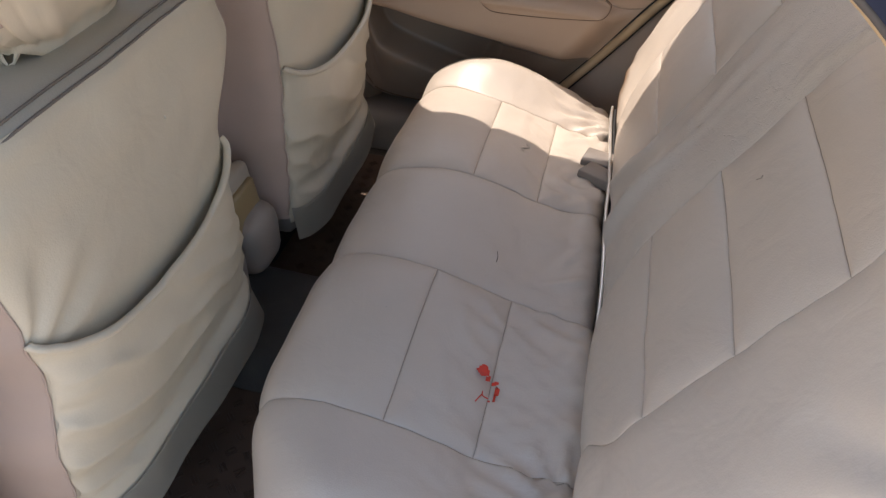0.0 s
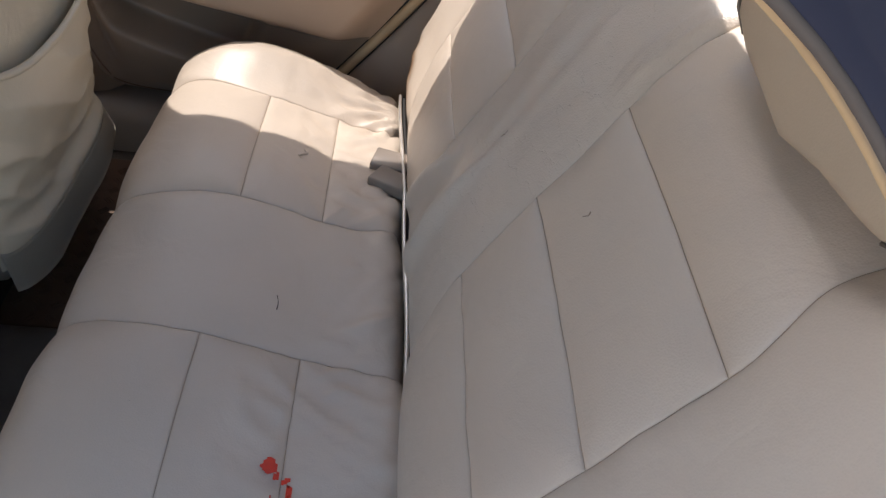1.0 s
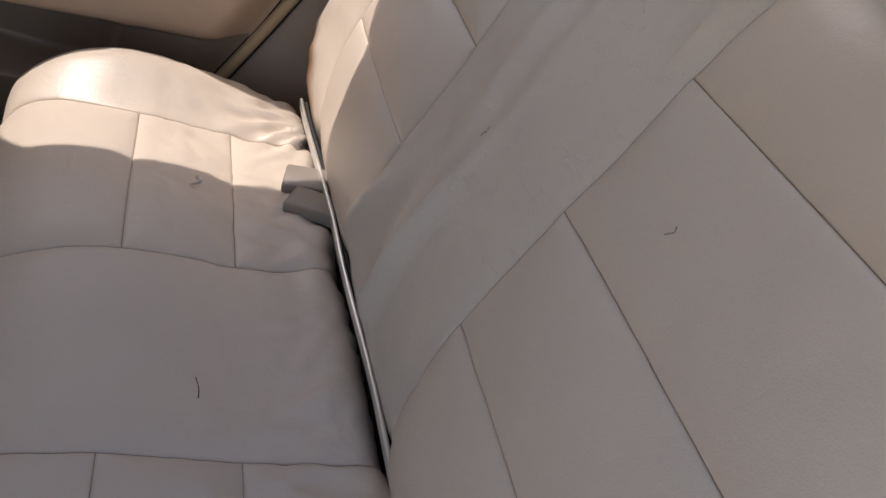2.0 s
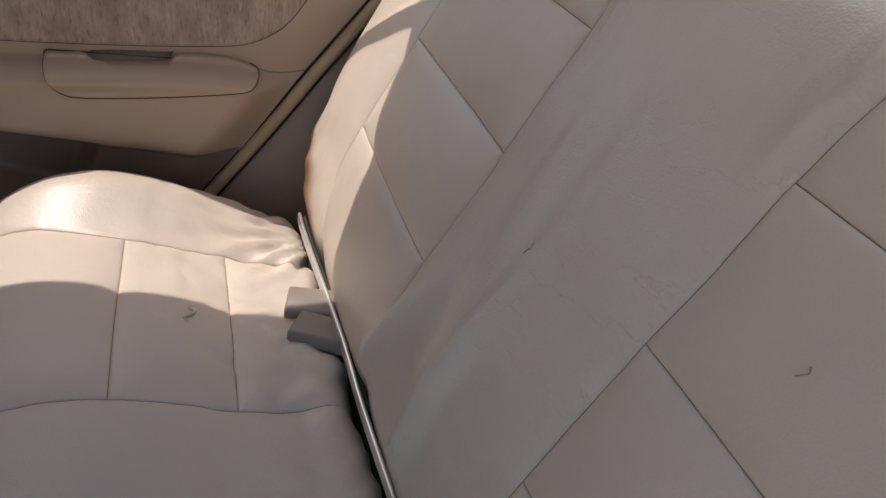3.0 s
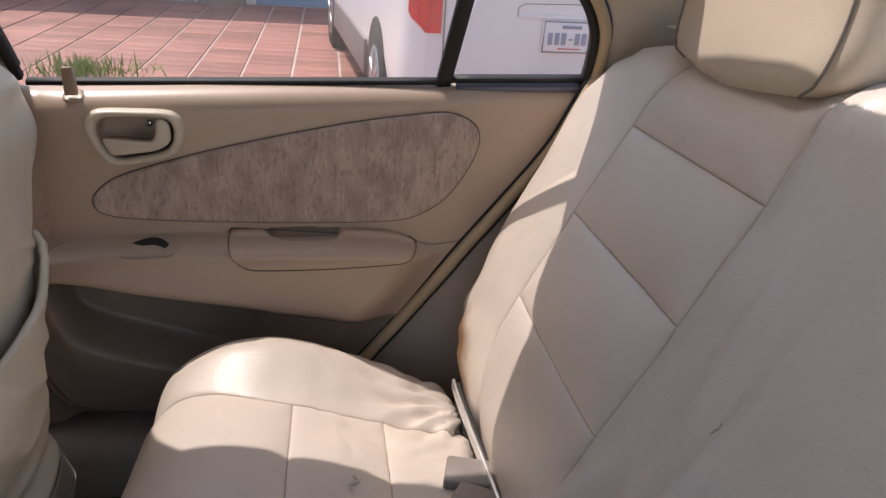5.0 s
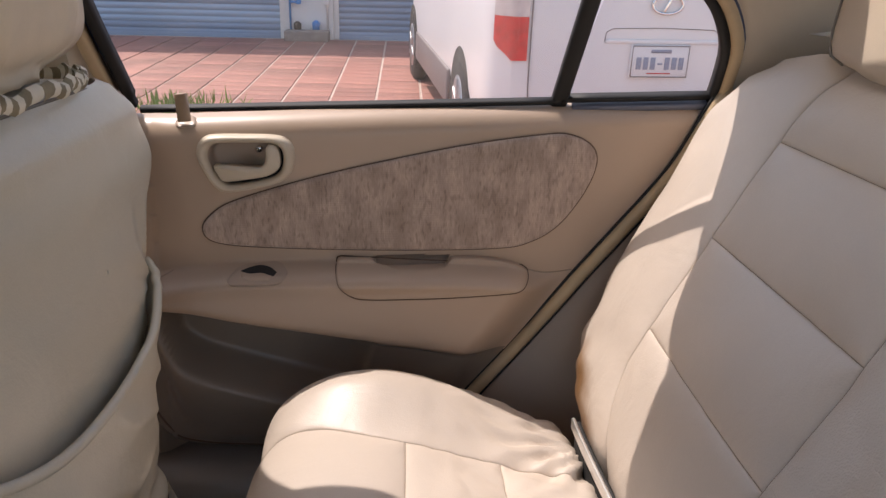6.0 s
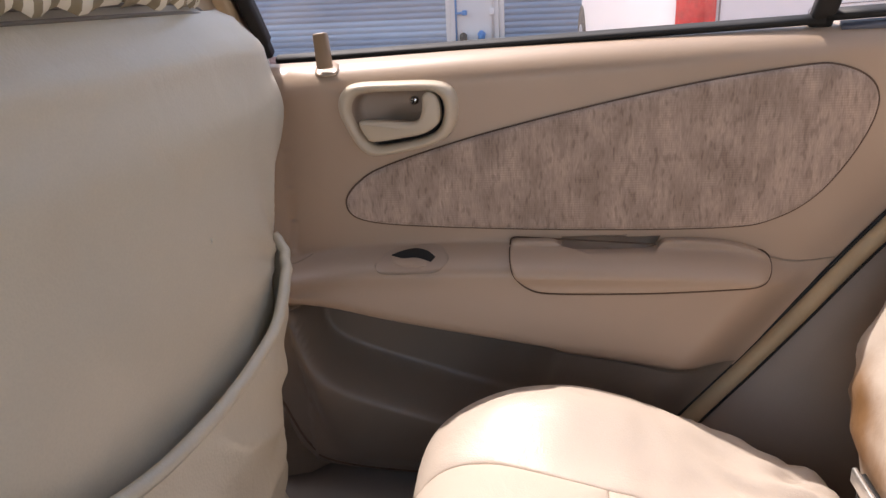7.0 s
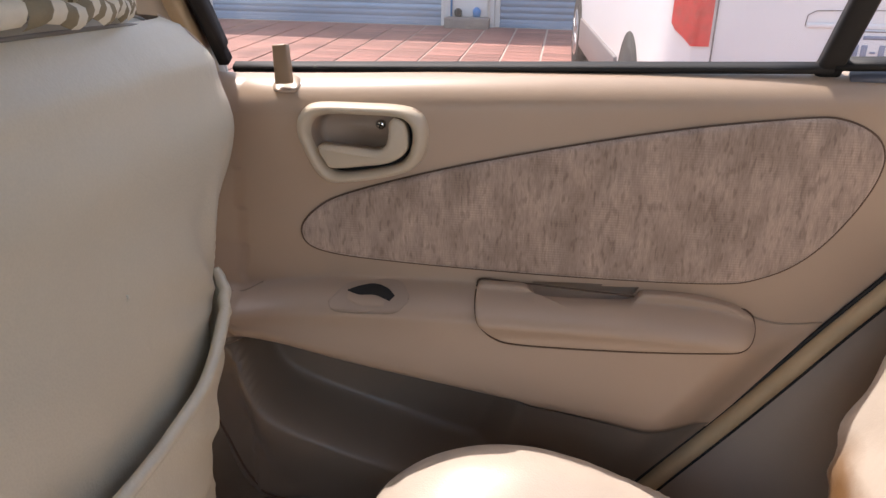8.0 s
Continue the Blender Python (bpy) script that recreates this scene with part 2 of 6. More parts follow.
def thin_glass(name, tint, dust=None):
    """Glass that lets light straight through, shines at grazing angles, and may carry a patchy film of dust."""
    m = bpy.data.materials.new(name)
    m.use_nodes = True
    n, l = m.node_tree.nodes, m.node_tree.links
    n.remove(n["Principled BSDF"])
    clear, shine, mix, edge = n.new("ShaderNodeBsdfTransparent"), n.new("ShaderNodeBsdfGlossy"), n.new("ShaderNodeMixShader"), n.new("ShaderNodeLayerWeight")
    clear.inputs[0].default_value = (*tint, 1)
    shine.inputs["Roughness"].default_value = 0.02
    steep, amount = n.new("ShaderNodeMath"), n.new("ShaderNodeMath")
    steep.operation, amount.operation = "POWER", "MULTIPLY_ADD"
    l.new(edge.outputs["Facing"], steep.inputs[0])
    steep.inputs[1].default_value = 5.0
    l.new(steep.outputs[0], amount.inputs[0])
    amount.inputs[1].default_value, amount.inputs[2].default_value = 0.6, 0.02
    l.new(amount.outputs[0], mix.inputs[0])
    l.new(clear.outputs[0], mix.inputs[1])
    l.new(shine.outputs[0], mix.inputs[2])
    out = mix.outputs[0]
    if dust:
        film, over, at, cloud, much = n.new("ShaderNodeBsdfTranslucent"), n.new("ShaderNodeMixShader"), n.new("ShaderNodeTexCoord"), n.new("ShaderNodeTexNoise"), n.new("ShaderNodeMapRange")
        film.inputs[0].default_value = (0.62, 0.55, 0.48, 1)
        cloud.inputs["Scale"].default_value, cloud.inputs["Detail"].default_value = 9, 6
        much.inputs["From Min"].default_value, much.inputs["From Max"].default_value = 0.3, 0.7
        much.inputs["To Min"].default_value, much.inputs["To Max"].default_value = dust
        l.new(at.outputs["Object"], cloud.inputs["Vector"])
        l.new(cloud.outputs["Fac"], much.inputs["Value"])
        l.new(much.outputs[0], over.inputs[0])
        l.new(out, over.inputs[1])
        l.new(film.outputs[0], over.inputs[2])
        out = over.outputs[0]
    l.new(out, n["Material Output"].inputs["Surface"])
    return m


# Unseen windscreen, tinted to cut the light from the front.
SCREEN_GLASS = thin_glass("windscreen_glass", (0.86, 0.87, 0.86))
CLEAR_GLASS = thin_glass("clear_window_glass", (0.985, 0.99, 0.985))
TINTED = thin_glass("dusty_side_glass", (0.885, 0.885, 0.88), (0.008, 0.034))


# ---- mesh helpers ----
def thing(name, base, label, category, group="", kind=""):
    ob = new(name)
    ob.empty_display_size = 0.05
    ob.location = base
    ob.matrix_world = Matrix.Translation(base)
    return tagged(ob, label, category, group, kind)


def part(name, bm, mat, parent, label="", smooth=True):
    """One mesh object, modelled in world places, under a thing or a part."""
    mesh = bpy.data.meshes.new(name)
    bm.normal_update()
    bm.to_mesh(mesh)
    bm.free()
    for m in mat if isinstance(mat, (list, tuple)) else (mat,):
        mesh.materials.append(m)
    if smooth:
        mesh.shade_smooth()
    ob = new(name, mesh)
    if parent is not None:
        ob.parent = parent
        if parent.parent is None:
            ob.matrix_parent_inverse = parent.matrix_basis.inverted()
    return tagged(ob, label)


def setting(name, bm, mat, label, category, smooth=False):
    return tagged(part(name, bm, mat, None, "", smooth), label, category, kind="structure")


def curve(points, n):
    """n points, evenly spaced, on a smooth line through the given ones."""
    p = [Vector(q) for q in points]
    p = [2 * p[0] - p[1], *p, 2 * p[-1] - p[-2]]
    dense = []
    for i in range(1, len(p) - 2):
        a, b, c, d = p[i - 1:i + 3]
        for k in range(24):
            t = k / 24
            dense.append(0.5 * (2 * b + (c - a) * t + (2 * a - 5 * b + 4 * c - d) * t * t + (3 * b - a - 3 * c + d) * t ** 3))
    dense.append(p[-2])
    run = [0.0]
    for a, b in zip(dense, dense[1:]):
        run.append(run[-1] + (b - a).length)
    out, j = [], 0
    for k in range(n):
        s = run[-1] * k / (n - 1)
        while j < len(run) - 2 and run[j + 1] < s:
            j += 1
        f = (s - run[j]) / max(run[j + 1] - run[j], 1e-9)
        out.append(dense[j].lerp(dense[j + 1], min(max(f, 0), 1)))
    return out


def closed_curve(points, n):
    p = [Vector(q) for q in points]
    k = len(p)
    dense = []
    for i in range(k):
        a, b, c, d = p[i - 1], p[i], p[(i + 1) % k], p[(i + 2) % k]
        for j in range(20):
            t = j / 20
            dense.append(0.5 * (2 * b + (c - a) * t + (2 * a - 5 * b + 4 * c - d) * t * t + (3 * b - a - 3 * c + d) * t ** 3))
    return [dense[int(i * len(dense) / n)] for i in range(n)]


def grid(bm, rows, close=False, flip=False):
    """Faces between rows of points."""
    v = [[bm.verts.new(q) for q in r] for r in rows]
    for a, b in zip(v, v[1:]):
        m = len(a)
        for i in range(m if close else m - 1):
            q = [a[i], a[(i + 1) % m], b[(i + 1) % m], b[i]]
            try:
                bm.faces.new(q[::-1] if flip else q)
            except ValueError:
                pass
    return v


def tube(points, radius, sides=8, ends=True):
    bm = bmesh.new()
    pts = [Vector(q) for q in points]
    rows = []
    ref = Vector((0.13, 0.31, 0.94))
    for i, q in enumerate(pts):
        d = (pts[min(i + 1, len(pts) - 1)] - pts[max(i - 1, 0)]).normalized()
        s = d.cross(ref).normalized()
        u = s.cross(d)
        r = radius[i] if isinstance(radius, (list, tuple)) else radius
        rows.append([q + r * (math.cos(2 * math.pi * k / sides) * s + math.sin(2 * math.pi * k / sides) * u) for k in range(sides)])
    v = grid(bm, rows, close=True)
    if ends:
        bm.faces.new(v[0][::-1])
        bm.faces.new(v[-1])
    bmesh.ops.recalc_face_normals(bm, faces=bm.faces)
    return bm


def box(lo, hi, bevel=0.0, seg=2):
    bm = bmesh.new()
    bmesh.ops.create_cube(bm, size=1)
    lo, hi = Vector(lo), Vector(hi)
    for v in bm.verts:
        v.co = Vector([(lo[k] + hi[k]) / 2 + v.co[k] * (hi[k] - lo[k]) for k in range(3)])
    if bevel:
        bmesh.ops.bevel(bm, geom=bm.edges[:], offset=bevel, segments=seg, affect="EDGES", profile=0.5)
    return bm


def turned(bm, m):
    bmesh.ops.transform(bm, matrix=m, verts=bm.verts)
    return bm


def prism(outline, push, bevel=0.0, seg=2):
    """A plate with the given closed outline, thick by the vector push, with a rounded front edge."""
    bm = bmesh.new()
    f = bm.faces.new([bm.verts.new(q) for q in outline])
    r = bmesh.ops.extrude_face_region(bm, geom=[f])
    tops = [g for g in r["geom"] if isinstance(g, bmesh.types.BMVert)]
    for v in tops:
        v.co += Vector(push)
    bmesh.ops.recalc_face_normals(bm, faces=bm.faces)
    if bevel:
        edges = [e for e in bm.edges if e.verts[0] in tops and e.verts[1] in tops]
        bmesh.ops.bevel(bm, geom=edges, offset=bevel, segments=seg, affect="EDGES", profile=0.5)
    return bm


def steps(a, b, n, edge=0.012):
    """Values from a to b, closer together at both ends."""
    e = min(edge, abs(b - a) * 0.2) * (1 if b > a else -1)
    inner = np.linspace(a + e, b - e, max(n, 2))
    near = (0.04, 0.085, 0.15, 0.28, 0.55)
    return [a, *(a + k * e for k in near), *inner, *(b - k * e for k in near[::-1]), b]


def sewn(surf, u0, u1, v0, v1, nu, nv, seams="0123", dip=0.0045, puff=0.004, crease=None):
    """A padded panel over surf(u, v), pulled in along the seams (0: u0, 1: u1, 2: v0, 3: v1). u0, u1: functions of v."""
    bm = bmesh.new()
    rows = []
    for v in steps(v0, v1, nv):
        a, b = u0(v), u1(v)
        row = []
        for u in steps(a, b, nu):
            p = surf(u, v)
            h = 1e-3
            n = (surf(u, v + h) - surf(u, v - h)).cross(surf(u + h, v) - surf(u - h, v))
            n = n.normalized() if n.length else Vector((0, 0, 1))
            ds = [abs(u - a), abs(u - b), abs(v - v0), abs(v - v1)]
            d = min([ds[int(k)] for k in seams] + [9.0])
            off = -0.36 * dip * math.exp(-d / 0.0006) - 0.0012 * math.exp(-d / 0.005) - 0.0026 * math.exp(-d / 0.020) * (1 + 0.9 * wob(p, 13, 6) + 0.5 * wob(p, 38, 2)) + 1.1 * puff * (1 - math.exp(-d / 0.034))
            if crease:
                off += crease(p)
            row.append(p + n * off)
        rows.append(row)
    grid(bm, rows)
    return bm


def wob(p, f, seed=0.0):
    return noise.noise(Vector((p[0] * f + seed, p[1] * f - seed, p[2] * f + 0.37 * seed)))


def smooth(a, b, x):
    t = min(max((x - a) / (b - a), 0.0), 1.0)
    return t * t * (3 - 2 * t)


def table(pairs, x):
    if x <= pairs[0][0]:
        return pairs[0][1]
    for (a, p), (b, q) in zip(pairs, pairs[1:]):
        if x <= b:
            t = (x - a) / (b - a)
            t = t * t * (3 - 2 * t)
            return p + (q - p) * t
    return pairs[-1][1]


def line_of(points):
    """A smooth height over x through the given places."""
    c = curve([(x, 0, z) for x, z in points], 120)
    xs, zs = [q.x for q in c], [q.z for q in c]
    return lambda x: float(np.interp(x, xs, zs))


# ---- rear bench: cushion ----
class Profile:
    """A smooth line in the x-z plane, by its length."""

    def __init__(self, points):
        self.p = curve([(x, 0, z) for x, z in points], 240)
        self.run = [0.0]
        for a, b in zip(self.p, self.p[1:]):
            self.run.append(self.run[-1] + (b - a).length)
        self.length = self.run[-1]

    def at(self, s):
        f = min(max(s / self.length, 0), 1) * (len(self.p) - 1)
        i = min(int(f), len(self.p) - 2)
        return self.p[i].lerp(self.p[i + 1], f - i)

    def where(self, test):
        for s, q in zip(self.run, self.p):
            if test(q):
                return s
        return self.length


CUSHION = Profile([(-0.250, 0.345), (-0.272, 0.42), (-0.286, 0.50), (-0.281, 0.555), (-0.252, 0.590), (-0.195, 0.607), (-0.13, 0.606),
                   (-0.06, 0.590), (0.0, 0.571), (0.06, 0.559), (0.102, 0.556), (0.121, 0.545), (0.129, 0.515), (0.130, 0.48)])
END = 0.575


def cushion_at(y, s):
    q = CUSHION.at(s)
    e = min(max((abs(y) - 0.475) / (END - 0.475), 0.0), 1.0)
    w = 1 - math.sqrt(max(1 - e * e, 0.0))
    x = -0.09 + (q.x + 0.09) * (1 - 0.16 * w)
    x += (0.016 * smooth(-0.08, -0.24, y) - 0.030 * (y + 0.10)) * smooth(0.02, 0.10, q.x)
    if y < 0:
        x += 0.062 * smooth(0.335, 0.53, -y) ** 1.3 * smooth(-0.10, -0.26, q.x)
    top = smooth(0.36, 0.55, q.z)
    z = q.z - 0.085 * w * top
    u = (q.x + 0.11) / 0.20
    z += smooth(0.40, 0.50, abs(y)) * top * ((0.022 if y > 0 else 0.010) - 0.030 * u * u)
    z += 0.006 * math.cos(math.pi * min(abs(y) / 0.4, 1.0) * 2 + math.pi) * smooth(0.5, 0.6, q.z) - 0.004
    return Vector((x, y, z))


def cushion_crease(p):
    """Creases that run from the rear corners, and a soft unevenness."""
    k = 0.0022 * wob(p, 9) + 0.0012 * wob(p, 24, 3)
    rear = smooth(-0.02, 0.08, p.x)
    k += 0.0048 * rear * (abs(2 * noise.noise(Vector((p.x * 14 + p.y * 10, p.y * 34 - p.x * 22, 5.1)))) - 0.4)
    k += 0.0013 * smooth(-0.01, 0.04, p.x) * math.sin(p.y * 95 + 14 * p.x + 4 * wob(p, 9, 4)) * smooth(0.12, 0.17, abs(p.y)) * (0.4 + abs(wob(p, 7, 2)))
    ridge = 0.5 - abs(noise.noise(Vector((p.x * 9 + 3.1, p.y * 30 + p.x * 13, 1.3)))) * 2
    k += 0.0052 * ridge * smooth(-0.09, 0.01, p.x) * smooth(0.125, 0.16, abs(p.y))
    # folds that fan out from the rear outer corners
    dx, dy = 0.125 - p.x, abs(p.y) - 0.445
    far, turn = math.hypot(dx, dy), math.atan2(dy, max(dx, 1e-4))
    k += 0.0052 * smooth(0.012, 0.035, far) * smooth(0.15, 0.05, far) * math.sin(turn * 17 + 2.2 * wob(p, 10, 8)) * smooth(0.55, 0.2, turn)
    k += 0.0020 * smooth(-0.12, -0.04, p.x) * smooth(0.02, -0.03, p.x) * (abs(2 * noise.noise(Vector((p.x * 26, p.y * 16 + p.x * 18, 2.2)))) - 0.4)
    return k


S_FRONT = CUSHION.where(lambda q: q.x > -0.108)
S_MID = CUSHION.where(lambda q: q.x > 0.004)
S_END = CUSHION.length


def seam_in(v):
    x = CUSHION.at(v).x if v > 0.2 else -0.28
    return 0.122 - 0.012 * smooth(-0.12, -0.27, x) + 0.006 * smooth(0, 0.12, x)


def seam_out(v, side=1):
    if side < 0:
        x = CUSHION.at(v).x if v > 0.2 else -0.28
        return 0.388 - 0.006 * smooth(-0.10, -0.26, x)
    x = CUSHION.at(v).x if v > 0.2 else -0.28
    return 0.392 + 0.03 * smooth(-0.10, -0.26, x) - 0.008 * smooth(0, 0.12, x)


bench_root = thing("rear_bench", (0.0, 0, 0.30), "beige leatherette rear bench with sewn panels and a rust stain", "car seat")
bench = part("cushion", sewn(cushion_at, lambda v: -seam_in(v), seam_in, 0.0, S_END, 30, 90, "01", 0.004, 0.003, cushion_crease), LEATHER, bench_root)
for side in (-1, 1):
    lo = (lambda v: seam_in(v)) if side > 0 else (lambda v: -seam_out(v, -1))
    hi = (lambda v: seam_out(v)) if side > 0 else (lambda v: -seam_in(v))
    part("panel", sewn(cushion_at, lo, hi, 0.0, S_FRONT, 34, 44, "013", 0.004, 0.004, cushion_crease), LEATHER, bench)
    part("panel", sewn(cushion_at, lo, hi, S_FRONT, S_MID, 34, 20, "0123", 0.004, 0.003, cushion_crease), LEATHER, bench)
    part("panel", sewn(cushion_at, lo, hi, S_MID, S_END, 34, 30, "012", 0.004, 0.004, cushion_crease), LEATHER, bench)
    lo = (lambda v: seam_out(v)) if side > 0 else (lambda v: -END)
    hi = (lambda v: END) if side > 0 else (lambda v: -seam_out(v, -1))
    part("bolster", sewn(cushion_at, lo, hi, 0.0, S_END, 34, 80, "0" if side > 0 else "1", 0.004, 0.003, cushion_crease), LEATHER, bench)
    rim = [cushion_at(side * END, s) for s in np.linspace(0, S_END, 60)]
    bm = bmesh.new()
    grid(bm, [rim, [Vector((q.x * 0.98, q.y + side * 0.001, min(q.z - 0.03, 0.42))) for q in rim], [Vector((q.x * 0.95, q.y, 0.30)) for q in rim]])
    part("end_skirt", bm, LEATHER, bench)
    edge = [cushion_at(side * (END - 0.002), s) + Vector((0, side * 0.002, 0)) for s in np.linspace(0.0, S_END * 0.8, 70)]
    part("piping", tube(edge, 0.0028, 6), COVER_GREY, bench)


def seam(surf, pts, parent, crease):
    """A thin sewn line sunk into a padded surface."""
    line = []
    for u, v in pts:
        h = 1e-3
        n = (surf(u, v + h) - surf(u, v - h)).cross(surf(u + h, v) - surf(u - h, v)).normalized()
        p = surf(u, v)
        line.append(p + n * (crease(p) - 0.0020 - 0.0026 * (1 + 0.9 * wob(p, 13, 6) + 0.5 * wob(p, 38, 2))))
    part("seam", tube(line, 0.00045, 5), SEAM, parent)


for side in (-1, 1):
    vs = np.linspace(CUSHION.where(lambda q: q.z > 0.50), S_END * 0.985, 60)
    seam(cushion_at, [(side * seam_in(v), v) for v in vs], bench, cushion_crease)
    seam(cushion_at, [(side * seam_out(v, side), v) for v in vs], bench, cushion_crease)
    for v in (S_FRONT, S_MID):
        seam(cushion_at, [(side * u, v) for u in np.linspace(seam_in(v), seam_out(v, side), 30)], bench, cushion_crease)

# ---- rear bench: backrest ----
BACK = Profile([(0.150, 0.500), (0.133, 0.55), (0.128, 0.600), (0.138, 0.655), (0.163, 0.727), (0.221, 0.835), (0.277, 0.942), (0.297, 0.983),
                (0.318, 1.021), (0.346, 1.043), (0.385, 1.050), (0.43, 1.043)])


def back_edge(s):
    z = BACK.at(s).z
    if BACK.at(s).x > 0.33:
        return 0.50
    return table([(0.50, 0.500), (0.56, 0.525), (0.61, 0.552), (0.66, 0.582), (0.72, 0.598), (0.83, 0.615), (0.94, 0.634), (0.98, 0.618), (1.015, 0.57), (1.04, 0.50)], z)


def back_at(y, s):
    q = BACK.at(s)
    o = back_edge(s)
    e = min(max((abs(y) - (o - 0.11)) / 0.11, 0.0), 1.0)
    w = 1 - math.sqrt(max(1 - e * e, 0.0))
    top = smooth(0.98, 1.04, q.z)
    low = (0.024 * max(y, 0.0) + 0.004 * smooth(-0.1, -0.2, y)) * smooth(0.70, 0.60, q.z)
    return Vector((q.x - low + (0.030 - 0.010 * smooth(0.72, 0.62, q.z) + 0.04 * smooth(0.93, 1.0, q.z)) * w * (1 - 0.5 * top), y, q.z - 0.05 * w * top - 0.016 * top * smooth(0.165, 0.10, abs(abs(y) - 0.283))))


def back_crease(p):
    k = 0.0030 * wob(p, 6, 7) + 0.0006 * wob(p, 26, 2)
    low = smooth(0.72, 0.62, p.z)
    # two slack ridges that rise from the gap below the middle panel
    k += 0.016 * math.exp(-((p.y - 0.098 + 0.35 * (p.z - 0.68)) / 0.020) ** 2) * smooth(0.755, 0.67, p.z) * smooth(0.58, 0.63, p.z)
    k += 0.019 * math.exp(-((p.y + 0.004) / 0.016) ** 2) * smooth(0.82, 0.69, p.z) * smooth(0.58, 0.64, p.z)
    k += 0.0030 * math.exp(-((p.y + 0.002) / 0.012) ** 2) * smooth(0.70, 0.80, p.z) * smooth(1.0, 0.93, p.z)
    k -= 0.006 * math.exp(-((p.y - 0.045) / 0.022) ** 2) * smooth(0.80, 0.70, p.z) * smooth(0.58, 0.64, p.z)
    # gathers at the lower outer corners
    dy, dz = 0.60 - abs(p.y), p.z - 0.575
    far, turn = math.hypot(dy, dz), math.atan2(dz, max(dy, 1e-4))
    k += (0.0018 if p.y > 0 else 0.006) * smooth(0.02, 0.06, far) * smooth(0.20, 0.08, far) * math.sin(turn * 13 + 2.5 * wob(p, 8, 1))
    if p.y < -0.40:
        dy, dz = p.y + 0.655, p.z - 0.985
        far, turn = math.hypot(dy, dz), math.atan2(-dz, max(dy, 1e-4))
        fold = math.exp(-((turn - 0.55) / 0.16) ** 2) + 0.9 * math.exp(-((turn - 1.05) / 0.14) ** 2) + 0.6 * math.exp(-((turn - 0.10) / 0.12) ** 2)
        k -= 0.013 * fold * smooth(0.19, 0.06, far) * smooth(0.0, 0.03, far)
    # a soft upright fold beside the middle
    k += 0.0034 * math.exp(-((p.y - 0.035 - 0.10 * (p.z - 0.75)) / 0.016) ** 2) * smooth(0.62, 0.72, p.z) * smooth(0.98, 0.85, p.z)
    for at, high in ((0.104, 0.005), (0.088, 0.003)):
        k += high * math.exp(-((abs(p.y) - at - 0.02 * smooth(0.96, 1.03, p.z)) / 0.005) ** 2) * smooth(0.925, 0.965, p.z) * smooth(1.05, 1.02, p.z)
    k += 0.004 * smooth(0.95, 1.0, p.z) * (abs(noise.noise(Vector((p.y * 40 + p.z * 10, p.z * 5, 1.7)))) - 0.2) * math.exp(-((abs(p.y) - 0.14) / 0.06) ** 2)
    return k


S_Z = [BACK.where(lambda q, z=z: q.z > z) for z in (0.727, 0.836, 0.942)]


def back_in(v):
    z = BACK.at(v).z
    return 0.124 + 0.012 * smooth(0.93, 1.04, z)


def back_out(v):
    return 0.414 - 0.05 * smooth(0.69, 0.58, BACK.at(v).z) - 0.02 * smooth(0.95, 1.04, BACK.at(v).z)


B_END = BACK.length
backrest = part("backrest", sewn(back_at, lambda v: -back_in(v), back_in, 0.0, B_END, 40, 110, "01", 0.004, 0.002, back_crease), LEATHER_WORN, bench_root)
for side in (-1, 1):
    lo = (lambda v: back_in(v)) if side > 0 else (lambda v: -back_out(v))
    hi = (lambda v: back_out(v)) if side > 0 else (lambda v: -back_in(v))
    cuts = [0.0, *S_Z, B_END]
    for i, (a, b) in enumerate(zip(cuts, cuts[1:])):
        part("panel", sewn(back_at, lo, hi, a, b, 34, 30 if i in (0, 3) else 20, "01" + ("2" if i else "") + ("3" if i < 3 else ""), 0.004, 0.004, back_crease), LEATHER, backrest)
    lo = (lambda v: back_out(v)) if side > 0 else (lambda v: -back_edge(v))
    hi = (lambda v: back_edge(v)) if side > 0 else (lambda v: -back_out(v))
    part("bolster", sewn(back_at, lo, hi, 0.0, B_END, 30, 90, "0" if side > 0 else "1", 0.004, 0.004, back_crease), LEATHER_STAINED, backrest)
    rim = [back_at(side * back_edge(s), s) for s in np.linspace(0, B_END, 60)]
    bm = bmesh.new()
    grid(bm, [rim, [q + Vector((0.06, side * 0.004, 0)) for q in rim]])
    part("side_skirt", bm, LEATHER, backrest)


def back_seam(pts):
    seam(back_at, pts, backrest, back_crease)


for side in (-1, 1):
    vs = np.linspace(0.06, B_END * 0.97, 70)
    back_seam([(side * back_in(v), v) for v in vs])
    back_seam([(side * back_out(v), v) for v in vs])
    for v in S_Z:
        back_seam([(side * u, v) for u in np.linspace(back_in(v), back_out(v), 30)])


